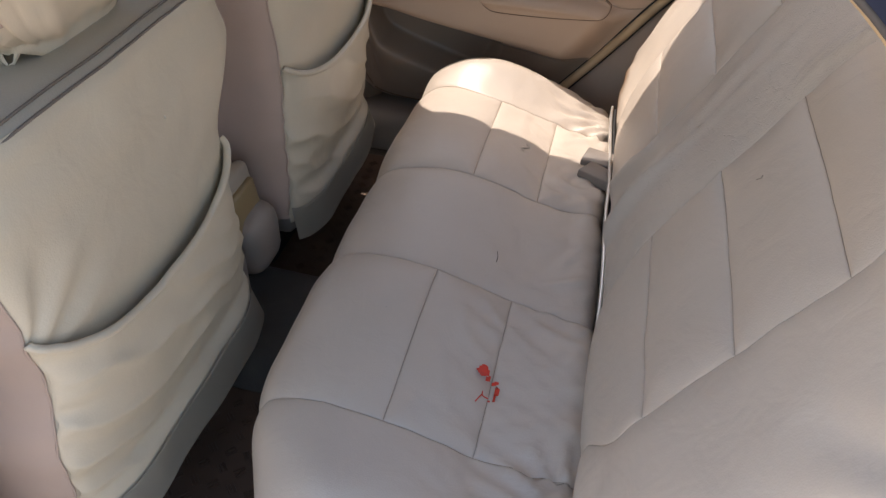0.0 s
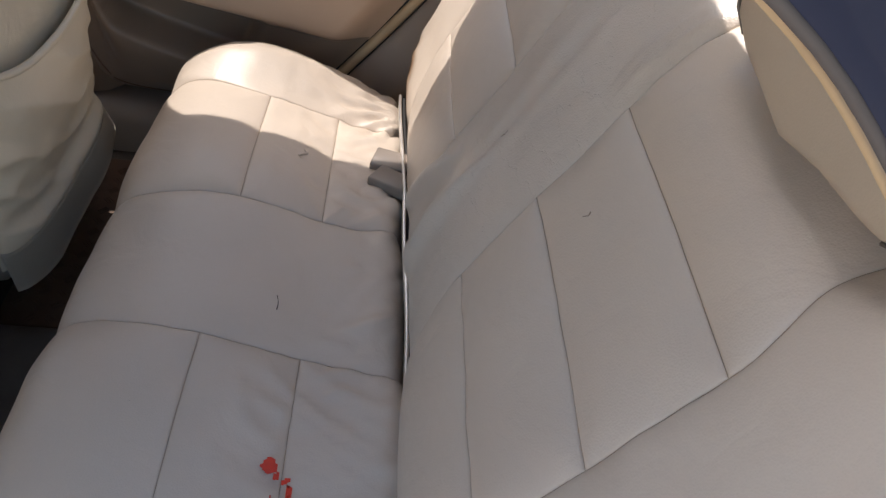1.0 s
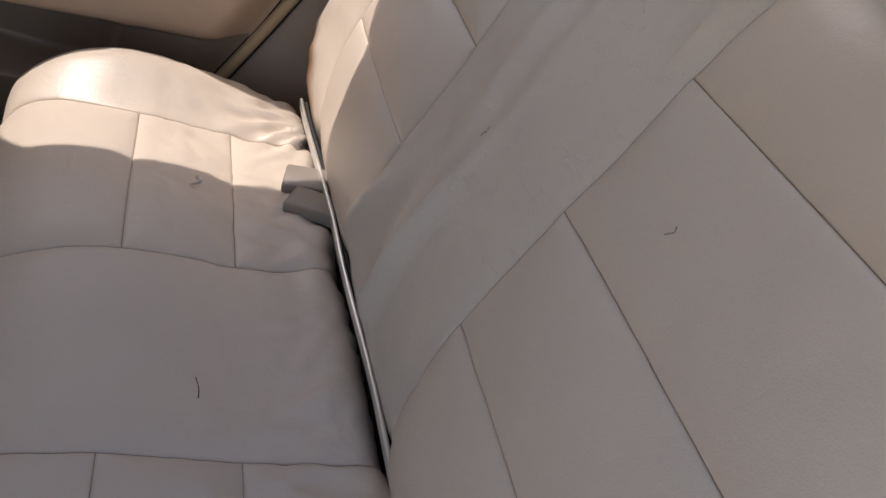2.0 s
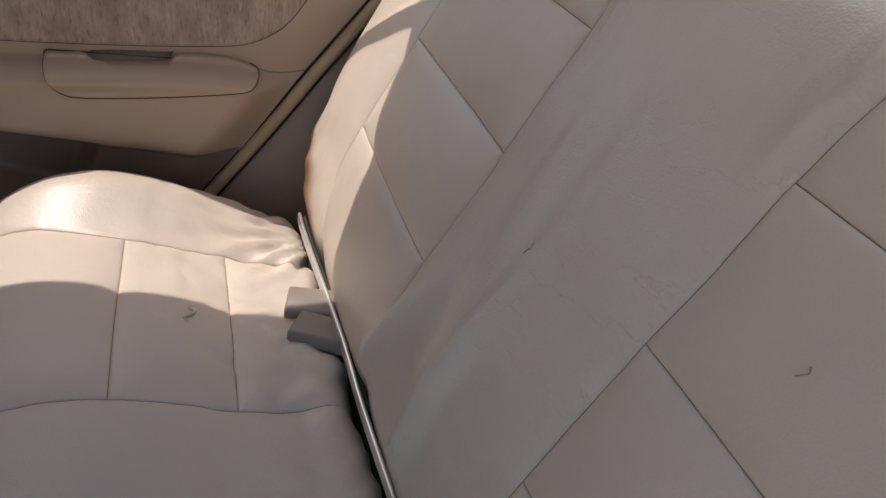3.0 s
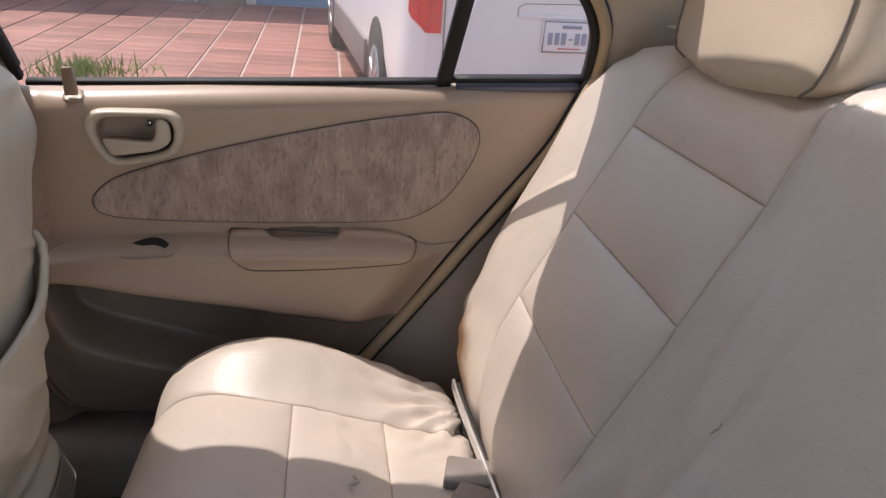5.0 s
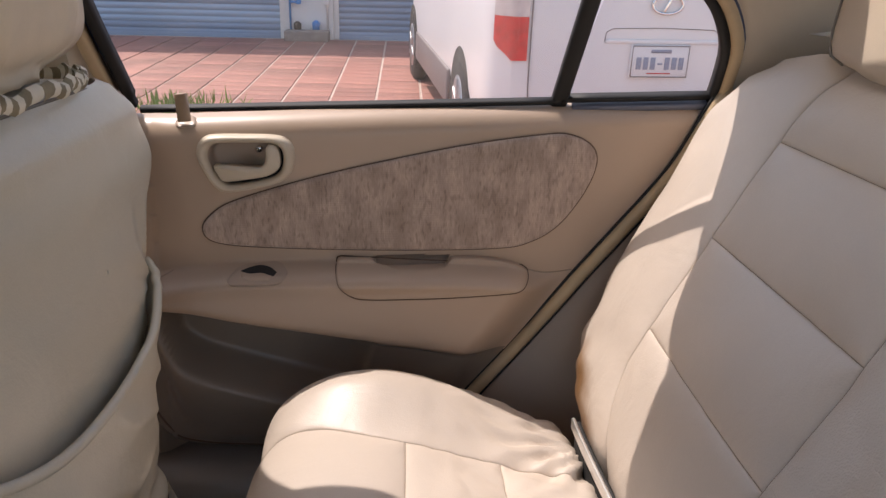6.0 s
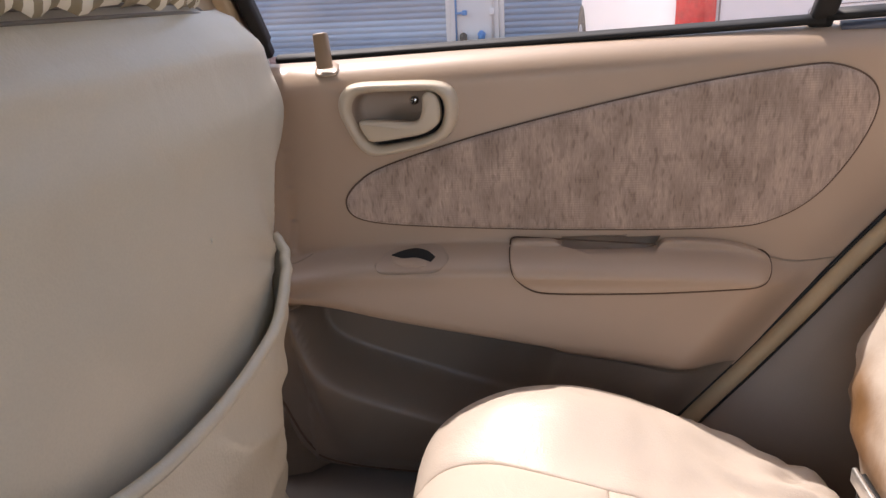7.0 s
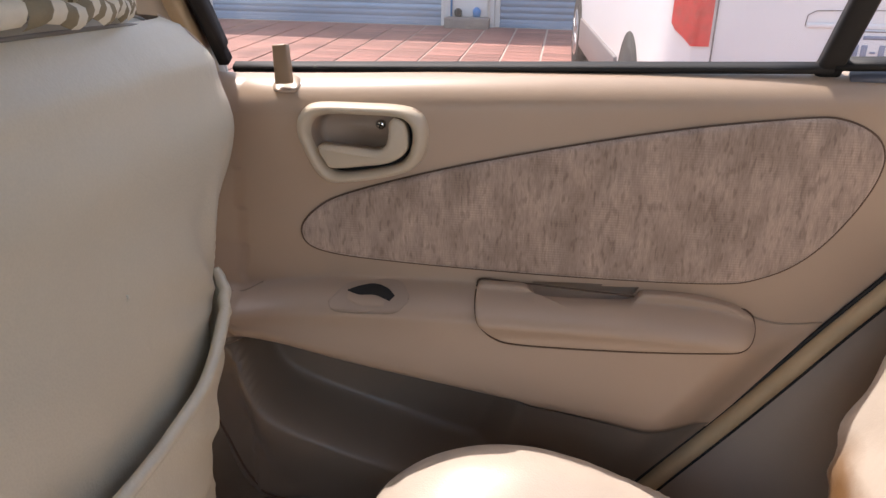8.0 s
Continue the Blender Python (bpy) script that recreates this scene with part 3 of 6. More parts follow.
def rear_headrest(y, up=0.0):
    h = thing("rear_headrest", (0.36, y, 1.045), "beige leatherette rear headrest with dark piping", "headrest", "rear headrests")
    bm = bmesh.new()
    rows = []
    for i in range(25):
        t = i / 24
        z = 1.014 + up + 0.19 * t
        fat = (1 - (abs(2 * t - 1)) ** 5) ** 0.5 if 0 < t < 1 else 0.0
        fat = 0.84 + 0.16 * fat if 0 < t < 1 else 0.80
        hw, x0, x1 = 0.160 * fat, 0.306 + 0.035 * t + 0.03 * (1 - fat), 0.420 - 0.02 * t
        ring = []
        for k in range(64):
            a = 2 * math.pi * k / 64
            c, s = math.cos(a), math.sin(a)
            c, s = abs(c) ** 0.42 * (1 if c > 0 else -1), abs(s) ** 0.42 * (1 if s > 0 else -1)
            q = Vector(((x0 + x1) / 2 + (x1 - x0) / 2 * c, y + hw * s, z))
            q.z += 0.016 * (1 - t) * abs(q.y - y) / 0.17
            q += Vector((0.004 * wob(q, 14, y), 0.003 * wob(q, 12, 4), 0.005 * wob(q, 18, 9) * (1 - t)))
            ring.append(q)
        rows.append(ring)
    v = grid(bm, rows, close=True)
    bm.faces.new(v[0][::-1])
    bm.faces.new(v[-1])
    bmesh.ops.recalc_face_normals(bm, faces=bm.faces)
    body = part("cushion", bm, REAR_HEAD, h)
    for side in (-1, 1):
        line = [r[int(64 * (0.375 if side > 0 else 0.625))] + Vector((-0.001, side * 0.001, 0)) for r in rows]
        part("piping", tube(line, 0.0014, 6), PIPING, h)
    for side in (-1, 1):
        part("post", tube([(0.385, y + side * 0.06, 0.985), (0.385, y + side * 0.06, 1.05)], 0.006, 10), CHROME, h)
    return h


rear_headrest(0.283)
rear_headrest(-0.297, 0.026)

# thin metal moulding pushed into the gap between cushion and backrest
strip = thing("metal_moulding", (0.115, 0.15, 0.50), "thin silver metal moulding stuck between cushion and backrest", "moulding")
line = [Vector((table([(-0.10, 0.126), (0.15, 0.117), (0.46, 0.103)], y), y, 0.578)) for y in np.linspace(-0.17, 0.458, 40)]
bm = bmesh.new()
rows = []
for q in line:
    rows.append([q + Vector(d) for d in ((-0.0024, 0, -0.012), (-0.0024, 0, 0), (-0.0014, 0, 0.0013), (0.0014, 0, 0.0013), (0.0024, 0, 0), (0.0024, 0, -0.012))])
grid(bm, rows)
bm.faces.new([bm.verts.new(q) for q in rows[-1]])
bmesh.ops.recalc_face_normals(bm, faces=bm.faces)
part("rail", bm, STEEL, strip)
# Black strip puts the shade of the gap beside the rail into colour.
bm = bmesh.new()
grid(bm, [[q + Vector(d) for d in ((0.004, 0, -0.07), (0.004, 0, -0.006), (0.009, 0, -0.004), (0.011, 0, -0.01), (0.011, 0, -0.07))] for q in line])
part("rubber_lip", bm, BLACK, strip, "black strip for the shaded gap beside the rail")


def buckle(x, y, turn, tilt):
    b = thing("seat_belt_buckle", (x, y, 0.56), "grey-brown plastic seat belt buckle lying on the cushion", "buckle", "seat belt buckles")
    bm = box((-0.030, -0.0225, -0.010), (0.044, 0.0225, 0.011), 0.0035, 2)
    for v in bm.verts:
        if v.co.x < -0.01 and v.co.z > 0:
            v.co.z -= 0.004
        v.co.y *= 1 - 0.12 * smooth(0.0, 0.045, v.co.x)
    part("housing", turned(bm, pose(x, y, 0.566, tilt, 3, turn)), BUCKLE, b)
    return b


buckle(0.095, 0.275, -14, 3)
buckle(0.096, 0.228, -29, -4)

# ---- far door ----
def door_y(x, z=0.8):
    return 0.632 + 0.05 * (x + 0.2)


def on_door(x, z, lift=0.0):
    """A place on the inner face of the far door; lift: towards the cabin."""
    return Vector((x, door_y(x) - lift, z))


REAR_X = line_of([(0.30, -0.185), (0.40, -0.108), (0.46, -0.060), (0.521, -0.012), (0.584, 0.040), (0.642, 0.086), (0.702, 0.132), (0.764, 0.182), (0.849, 0.248), (0.94, 0.296), (1.0, 0.33)])


def rear_line(z):
    """The slanting rear edge of the door, above the wheel arch."""
    return REAR_X(z)


door = thing("door_1", (-0.15, 0.70, 0.40), "closed beige rear car door with cloth insert and armrest", "door", kind="structure")
DOOR_FRONT = -0.56


SHELF_Z = line_of([(-0.60, 0.704), (-0.50, 0.705), (-0.44, 0.709), (-0.38, 0.719), (-0.3, 0.723), (-0.15, 0.723), (0.02, 0.716), (0.075, 0.702), (0.13, 0.699), (0.2, 0.699)])
UNDER_Z = line_of([(-0.60, 0.684), (-0.50, 0.676), (-0.437, 0.667), (-0.393, 0.661), (-0.336, 0.648), (-0.279, 0.637), (-0.222, 0.627), (-0.16, 0.616), (-0.10, 0.608), (-0.025, 0.599), (0.1, 0.588)])
LIP_Z = line_of([(-0.60, 0.715), (-0.50, 0.700), (-0.455, 0.672), (-0.439, 0.640), (-0.423, 0.598), (-0.398, 0.577), (-0.34, 0.555), (-0.292, 0.540), (-0.26, 0.530), (-0.20, 0.515), (-0.10, 0.50), (0.1, 0.48)])
FOOT_Z = line_of([(-0.60, 0.60), (-0.52, 0.565), (-0.485, 0.520), (-0.463, 0.481), (-0.44, 0.456), (-0.40, 0.437), (-0.34, 0.427), (-0.20, 0.420), (0.1, 0.42)])


def relief(x, z):
    """How far the door's trim stands out at a place: shoulder, armrest ledge, its fascia that rolls under, and the pocket below."""
    top = 0.9265 + 0.040 * (x + 0.2)
    r = -0.040 * (1 - math.sqrt(max(1 - min(max((z - (top - 0.032)) / 0.032, 0), 1) ** 2, 0)))
    shelf, under, lip = SHELF_Z(x), UNDER_Z(x), LIP_Z(x)
    fade = smooth(0.16, 0.05, x) * smooth(-0.56, -0.43, x)
    out = 0.038 * fade + 0.005
    t = min(max((shelf - z) / 0.024, 0.0), 1.0)
    r += out * (1 - (1 - t) ** 1.9)
    r += 0.004 * smooth(shelf - 0.03, under + 0.01, z) * fade
    # roll under
    deep = 0.046 * smooth(0.05, -0.15, x)
    t = min(max((under + 0.014 - z) / 0.028, 0.0), 1.0)
    r -= deep * (1 - math.sqrt(1 - t * t))
    # flush with the rear edge
    if z < shelf:
        r *= 0.10 + 0.90 * smooth(-0.005, 0.085, REAR_X(z) - x)
    # pocket mouth and the bulging bin below it
    below = smooth(under + 0.004, under - 0.014, z)
    mouth = smooth(-0.448, -0.424, x) * smooth(-0.145, -0.185, x + 0.35 * (0.595 - z)) * smooth(lip - 0.010, lip + 0.020, z)
    r -= 0.030 * mouth * below
    bulge = smooth(lip + 0.012, lip - 0.016, z) * smooth(-0.06, -0.24, x)
    r += 0.040 * bulge * (1 - 0.75 * smooth(lip - 0.015, lip - 0.13, z)) * smooth(under + 0.006, under - 0.02, z)
    r -= 0.016 * smooth(0.46, 0.42, z)
    r -= 0.022 * smooth(-0.40, -0.50, x) * smooth(0.70, 0.76, z)
    return r


def on_trim(x, z, lift=0.0):
    return on_door(x, z, relief(x, z) + lift)


bm = bmesh.new()
rows = []
for j in range(221):
    row = []
    for i in range(161):
        x = DOOR_FRONT + (i / 160) * (rear_line(0.405 + (j / 220) * 0.53) - DOOR_FRONT)
        low = FOOT_Z(x)
        z = low + (j / 220) * (0.9265 + 0.040 * (x + 0.2) - low)
        x = DOOR_FRONT + (i / 160) * (rear_line(z) - DOOR_FRONT)
        row.append(on_door(x, z, relief(x, z)))
    rows.append(row)
grid(bm, rows)


def cut(bm, test):
    """Opens a hole in a panel."""
    bmesh.ops.delete(bm, geom=[f for f in bm.faces if test(f.calc_center_median())], context="FACES")


cut(bm, lambda c: ((c.x + 0.316) / 0.050) ** 4 + ((c.z - 0.866) / 0.029) ** 4 < 1)
cut(bm, lambda c: c.z < UNDER_Z(c.x) - 0.012)
cut(bm, lambda c: -0.150 < c.x < -0.049 and 0.7165 < c.z < 0.7300)
part("trim_panel", bm, TRIM, door, "moulded beige plastic door trim")
# rear edge of the panel, folded towards the outside
bm = bmesh.new()
grid(bm, [[r[-1] for r in rows], [r[-1] + Vector((0.012, 0.02, 0)) for r in rows], [Vector((r[-1].x + 0.012, 0.74, r[-1].z)) for r in rows]])
part("rear_edge", bm, TRIM, door)
bm = bmesh.new()
grid(bm, [[r + Vector((0, 0, 0)) for r in rows[0]], [Vector((r.x, 0.74, r.z)) for r in rows[0]]])
part("lower_edge", bm, LOWER, door)
part("skin", box((-0.58, 0.755, 0.20), (0.0, 0.775, 0.890), 0.004), BLUE_PAINT, door, "dark blue painted outer skin")

# lower half, a duller plastic, laid over the trim
bm = bmesh.new()
rows2 = []
for j in range(101):
    row = []
    for i in range(141):
        f = i / 140
        x = DOOR_FRONT + f * (rear_line(0.56) - DOOR_FRONT)
        low, z1 = FOOT_Z(x) + 0.003, UNDER_Z(x) - 0.007
        z = low + (j / 100) * (z1 - low)
        x = DOOR_FRONT + f * (rear_line(z) - 0.004 - DOOR_FRONT)
        row.append(on_door(x, z, relief(x, z) + 0.0018))
    rows2.append(row)
grid(bm, rows2)
part("map_pocket", bm, LOWER, door, "dull brown moulded lower door pocket")

part("foot_joint", tube([on_trim(x, FOOT_Z(x) + 0.001, 0.001) for x in np.linspace(-0.53, -0.12, 50)], 0.0022, 6), JOINT, door)

# cloth insert with a dark joint round it
outline = [(-0.381, 0.770), (-0.366, 0.793), (-0.328, 0.813), (-0.215, 0.846), (-0.05, 0.882), (0.072, 0.900), (0.113, 0.900), (0.144, 0.884), (0.151, 0.857),
           (0.135, 0.815), (0.104, 0.772), (0.066, 0.748), (0.018, 0.739), (-0.12, 0.738), (-0.28, 0.743), (-0.362, 0.751)]
ring = closed_curve([(x, 0, z) for x, z in outline], 120)
mid = Vector((-0.08, 0, 0.815))
bm = bmesh.new()
rows = []
for k in (1.0, 0.985, 0.96, 0.9, 0.75, 0.55, 0.3, 0.05):
    lift = 0.002 + 0.004 * (1 - math.exp(-(1 - k) / 0.02))
    rows.append([on_door(mid.x + (q.x - mid.x) * k, mid.z + (q.z - mid.z) * k, lift) for q in ring])
v = grid(bm, rows, close=True)
bm.faces.new(v[-1])
bmesh.ops.recalc_face_normals(bm, faces=bm.faces)
part("cloth_insert", bm, INSERT, door, "brown-grey streaked cloth insert")
part("insert_joint", tube([on_door(q.x, q.z, 0.0012) for q in ring + ring[:1]], 0.0014, 6), JOINT, door)

# inside handle: bezel, cup, lever, screw
bez = [(-0.376, 0.872), (-0.372, 0.888), (-0.358, 0.896), (-0.320, 0.897), (-0.280, 0.896), (-0.264, 0.889), (-0.259, 0.872), (-0.265, 0.848), (-0.285, 0.835), (-0.338, 0.825),
       (-0.356, 0.831), (-0.369, 0.852)]
ring = closed_curve([(x, 0, z) for x, z in bez], 80)
mid = Vector((-0.316, 0, 0.864))
bm = bmesh.new()
rows = []
for k, lift in ((1.07, -0.002), (1.055, 0.006), (1.02, 0.0115), (0.95, 0.0150), (0.90, 0.0150), (0.85, 0.0120), (0.82, 0.007), (0.805, 0.000), (0.795, -0.010), (0.77, -0.0150), (0.70, -0.0165), (0.4, -0.0165), (0.05, -0.0165)):
    rows.append([on_door(mid.x + (q.x - mid.x) * k, mid.z + (q.z - mid.z) * (k if k > 0.85 else k - 0.05), lift) for q in ring])
v = grid(bm, rows, close=True)
bm.faces.new(v[-1])
bmesh.ops.recalc_face_normals(bm, faces=bm.faces)
# Cup faces get a darker plastic, which puts the recess's shade into colour.
for f in bm.faces:
    c = f.calc_center_median()
    if door_y(c.x) - c.y < 0.004 and abs((c.x - mid.x) / 0.058) < 0.90 and abs((c.z - mid.z) / 0.036) < 0.90:
        f.material_index = 1
handle = part("handle_bezel", bm, [TRIM_LIGHT, ARM], door, "glossy beige handle surround")
lever = [(-0.357, 0.860), (-0.341, 0.861), (-0.318, 0.8595), (-0.301, 0.8585), (-0.293, 0.8635), (-0.2905, 0.874), (-0.290, 0.884), (-0.284, 0.8885), (-0.276, 0.884), (-0.2725, 0.872), (-0.2745, 0.857),
         (-0.290, 0.8465), (-0.315, 0.842), (-0.343, 0.839), (-0.351, 0.845)]
ring = closed_curve([(x, 0, z) for x, z in lever], 70)
# Near-black plate gives the gap round the lever its shade.
part("lever_gap", prism([on_door(-0.314 + (q.x + 0.316) * 1.09 + 0.0008, 0.862 + (q.z - 0.862) * 1.18 - 0.0030, -0.001) for q in ring], (0, -0.0030, 0)), DARK, handle)
part("lever", prism([on_door(q.x, q.z, 0.003) for q in ring], (0, -0.014, 0), 0.004, 3), TRIM_LIGHT, handle)
part("screw", turned(tube([(0, 0, 0), (0, -0.002, 0), (0, -0.0035, 0)], [0.0050, 0.0050, 0.003], 14), Matrix.Translation(on_door(-0.304, 0.8765, -0.0160))), CHROME, handle, "small cross-head screw")
for a in (0, 90):
    part("screw_slot", turned(box((-0.003, -0.0045, -0.0006), (0.003, -0.0034, 0.0006)), Matrix.Translation(on_door(-0.304, 0.8765, -0.0160)) @ pose(0, 0, 0, 0, a + 20, 0)), DARK, handle)

# armrest grip, proud of the shelf, with a pull notch in its upper edge
grip = [(-0.2035, 0.722), (-0.200, 0.7285), (-0.180, 0.729), (-0.160, 0.7285), (-0.1525, 0.7255), (-0.1475, 0.7200), (-0.138, 0.7185), (-0.10, 0.7180), (-0.060, 0.7180), (-0.0515, 0.7200),
        (-0.0465, 0.7255), (-0.038, 0.7280), (0.0, 0.7270), (0.030, 0.7220), (0.052, 0.7150), (0.0635, 0.7065), (0.0620, 0.698), (0.050, 0.6905), (0.02, 0.6870), (-0.05, 0.6835), (-0.114, 0.6825),
        (-0.165, 0.6835), (-0.183, 0.6885), (-0.195, 0.6985), (-0.201, 0.710)]
ring = closed_curve([(x, 0, z) for x, z in grip], 220)
mid = Vector((-0.068, 0, 0.7035))
bm = bmesh.new()
rows = []
for k, lift in ((1.0, -0.004), (1.0, 0.0085), (0.985, 0.0112), (0.95, 0.0125), *((0.90 - 0.04 * i, 0.0130) for i in range(22)), (0.02, 0.0130)):
    rows.append([on_trim(mid.x + (q.x - mid.x) * (1 - (1 - k) * (0.30 + 0.70 * smooth(0.95, 0.6, k))), mid.z + (q.z - mid.z) * k, lift * (0.32 + 0.68 * smooth(0.687, 0.713, mid.z + (q.z - mid.z) * k)) if lift > 0 else lift) for q in ring])
v = grid(bm, rows, close=True)
bm.faces.new(v[-1])
bmesh.ops.recalc_face_normals(bm, faces=bm.faces)
part("armrest", bm, TRIM, door, "brown-beige padded pull armrest")
part("armrest_joint", tube([on_trim(mid.x + (q.x - mid.x) * 1.006, mid.z + (q.z - mid.z) * 1.05, 0.0024) for q in ring if q.z < 0.7005 or q.x < -0.196 or q.x > 0.055], 0.0010, 6), JOINT, door)
part("shelf_joint", tube(curve([on_trim(x, z, 0.0012) for x, z in ((0.064, 0.7065), (0.085, 0.7015), (0.105, 0.7015), (0.130, 0.7050))], 14), 0.0008, 5), SEAM, door)
part("shelf_joint", tube(curve([on_trim(x, z, 0.0010) for x, z in ((-0.485, 0.7065), (-0.462, 0.7045), (-0.443, 0.7050), (-0.425, 0.7120))], 14), 0.0006, 5), SEAM, door)


def patch(lower, upper, lift, edge, n=24, m=6):
    """A thin plate that follows the trim between two lines of (x, z)."""
    bm = bmesh.new()
    a, b = curve([(x, 0, z) for x, z in lower], n), curve([(x, 0, z) for x, z in upper], n)
    rows = []
    for i, (p, q) in enumerate(zip(a, b)):
        row = []
        for j in range(m + 1):
            s = p.lerp(q, j / m)
            rim = i in (0, n - 1) or j in (0, m)
            row.append(on_trim(s.x, s.z, edge if rim else lift))
        rows.append(row)
    grid(bm, rows)
    return bm


# Pull recess, coloured a little darker than the trim for its shade.
bm = bmesh.new()
ring = [(-0.151, 0.7160), (-0.049, 0.7160), (-0.048, 0.7310), (-0.152, 0.7310)]
edge = [on_trim(x, z, 0.001) for x, z in ring]
grid(bm, [edge, [q + Vector((0, 0.016, -0.006)) for q in edge]], close=True)
bm.faces.new([bm.verts.new(q + Vector((0, 0.016, -0.006))) for q in edge])
part("pull_cup", bm, ARM, door, "shaded pull recess", smooth=False)
# window switch: plate, lens-shaped recess shaded by a near-black patch laid on top, rocker
switch = part("switch_plate", patch([(-0.347, 0.7085), (-0.338, 0.7035), (-0.305, 0.7035), (-0.279, 0.7055), (-0.2685, 0.7125)], [(-0.347, 0.7105), (-0.333, 0.7195), (-0.305, 0.7225), (-0.281, 0.7225), (-0.2685, 0.7160)], 0.0026, 0.0002, 40, 12), ARM, door)
part("switch_joint", tube(curve([on_trim(x, z, 0.0008) for x, z in ((-0.347, 0.7095), (-0.338, 0.7035), (-0.305, 0.7035), (-0.279, 0.7055), (-0.2685, 0.7145))], 30), 0.0007, 5), SEAM, switch)
part("switch_recess", patch([(-0.331, 0.7165), (-0.318, 0.7150), (-0.303, 0.7155), (-0.290, 0.7135), (-0.2865, 0.7128)], [(-0.331, 0.7170), (-0.320, 0.7195), (-0.306, 0.7210), (-0.292, 0.7195), (-0.2825, 0.7160)], 0.0036, 0.0032, 30, 6), DARK, switch)
part("switch_rocker", patch([(-0.329, 0.7125), (-0.318, 0.7095), (-0.303, 0.7090), (-0.291, 0.7095)], [(-0.330, 0.7160), (-0.318, 0.7150), (-0.303, 0.7150), (-0.291, 0.7132)], 0.0046, 0.0030, 24, 6), TRIM, switch)

# lock knob with its collar
knob = part("lock_collar", tube([(-0.394, 0.640, 0.9085), (-0.394, 0.639, 0.9125), (-0.394, 0.638, 0.9135)], [0.0150, 0.0140, 0.010], 20), TRIM, door)
bm = box((-0.0075, -0.0055, 0), (0.0075, 0.0055, 0.036), 0.002)
for vv in bm.verts:
    vv.co.x *= 1 - 4 * (vv.co.z - 0.018) * 0.5
part("lock_knob", turned(bm, pose(-0.394, 0.630, 0.913, -8, -6, 0)), material("knob_plastic", (0.30, 0.20, 0.12), 0.4, spread=0.06), knob, "brown lock knob")


def glass_at(x, z):
    """The leaning plane of the side glass."""
    return Vector((x, 0.678 - 0.60 * (z - 0.935), z))


def bar_along(points, width, thick, mat, name, parent):
    bm = bmesh.new()
    rows = []
    for q, nxt in zip(points, points[1:] + [2 * points[-1] - points[-2]]):
        d = (nxt - q).normalized()
        n = Vector((0, -1, -0.60)).normalized()
        s = d.cross(n).normalized()
        rows.append([q + a * width / 2 * s + b * thick / 2 * n for a, b in ((-1, -1), (-1, 0.6), (-0.7, 1), (0.7, 1), (1, 0.6), (1, -1))])
    v = grid(bm, rows, close=True)
    bm.faces.new(v[0][::-1])
    bm.faces.new(v[-1])
    bmesh.ops.recalc_face_normals(bm, faces=bm.faces)
    return part(name, bm, mat, parent)


def sill_z(x):
    return 0.9305 + 0.040 * (x + 0.2)


window = part("window", box((-0.445, 0.676, 0.905), (-0.440, 0.686, 0.91)), BLACK, door)
bm = prism([glass_at(x, z) for x, z in ((-0.478, 0.90), (0.10, 0.915), (0.12, 1.28), (-0.505, 1.28))], (0, 0.0035, 0))
pane = part("pane", bm, TINTED, window, "clear dusty side window glass", smooth=False)
bm = prism([glass_at(x, z) for x, z in ((0.10, 0.915), (0.315, 0.915), (0.300, 1.03), (0.24, 1.10), (0.14, 1.145))], (0, 0.0035, 0))
pane = part("pane", bm, TINTED, window, "clear quarter glass", smooth=False)
bar_along([glass_at(x, sill_z(x) + 0.000) + Vector((0, -0.006, -0.0005)) for x in np.linspace(-0.465, 0.10, 12)], 0.007, 0.010, BLACK, "window_seal", window)
bar_along([glass_at(x, sill_z(x) + 0.000) + Vector((0, -0.006, 0.003)) for x in np.linspace(0.10, 0.305, 6)], 0.008, 0.012, BLACK, "window_seal", window)
bar_along([glass_at(x, sill_z(x) - 0.010) + Vector((0, -0.012, 0)) for x in np.linspace(0.115, 0.305, 6)], 0.010, 0.010, material("blue_grey_strip", (0.12, 0.13, 0.17), 0.4), "quarter_ledge", window)
bar_along([glass_at(0.097 + 0.10 * (z - 0.935), z) + Vector((0, -0.004, 0)) for z in np.linspace(0.930, 1.15, 10)], 0.021, 0.012, BLACK, "window_divider", window)
# Upper arch is unseen, shaped so its shadow edge fits the seat.
FRAME_REAR = [(0.305, 0.935), (0.303, 0.98), (0.292, 1.03), (0.248, 1.085), (0.175, 1.125), (0.06, 1.158), (-0.008, 1.188), (-0.06, 1.228), (-0.15, 1.268), (-0.25, 1.284), (-0.34, 1.270), (-0.42, 1.238), (-0.475, 1.17), (-0.488, 1.08), (-0.474, 0.94)]
frame_line = curve([glass_at(x, z) for x, z in FRAME_REAR], 76)
bar_along([q + Vector((0, -0.004, 0)) for q in frame_line], 0.013, 0.014, BLACK, "frame_seal", window)
bar_along([q + Vector((0.012, -0.010, 0.005)) for q in frame_line[:36]], 0.016, 0.02, BEIGE_RUBBER, "inner_frame", window)
# Slanted forward to let the sun onto the cushion's front corner.
bar_along([glass_at(-0.474 - 0.12 * (z - 0.93), z) + Vector((0, -0.006, 0)) for z in np.linspace(0.925, 1.20, 10)], 0.012, 0.012, BLACK, "front_frame_seal", window)

bar_along([glass_at(-0.492 - 0.12 * (z - 0.93), z) + Vector((0, -0.016, 0)) for z in np.linspace(0.90, 1.22, 10)], 0.014, 0.02, BEIGE_RUBBER, "inner_frame", window)
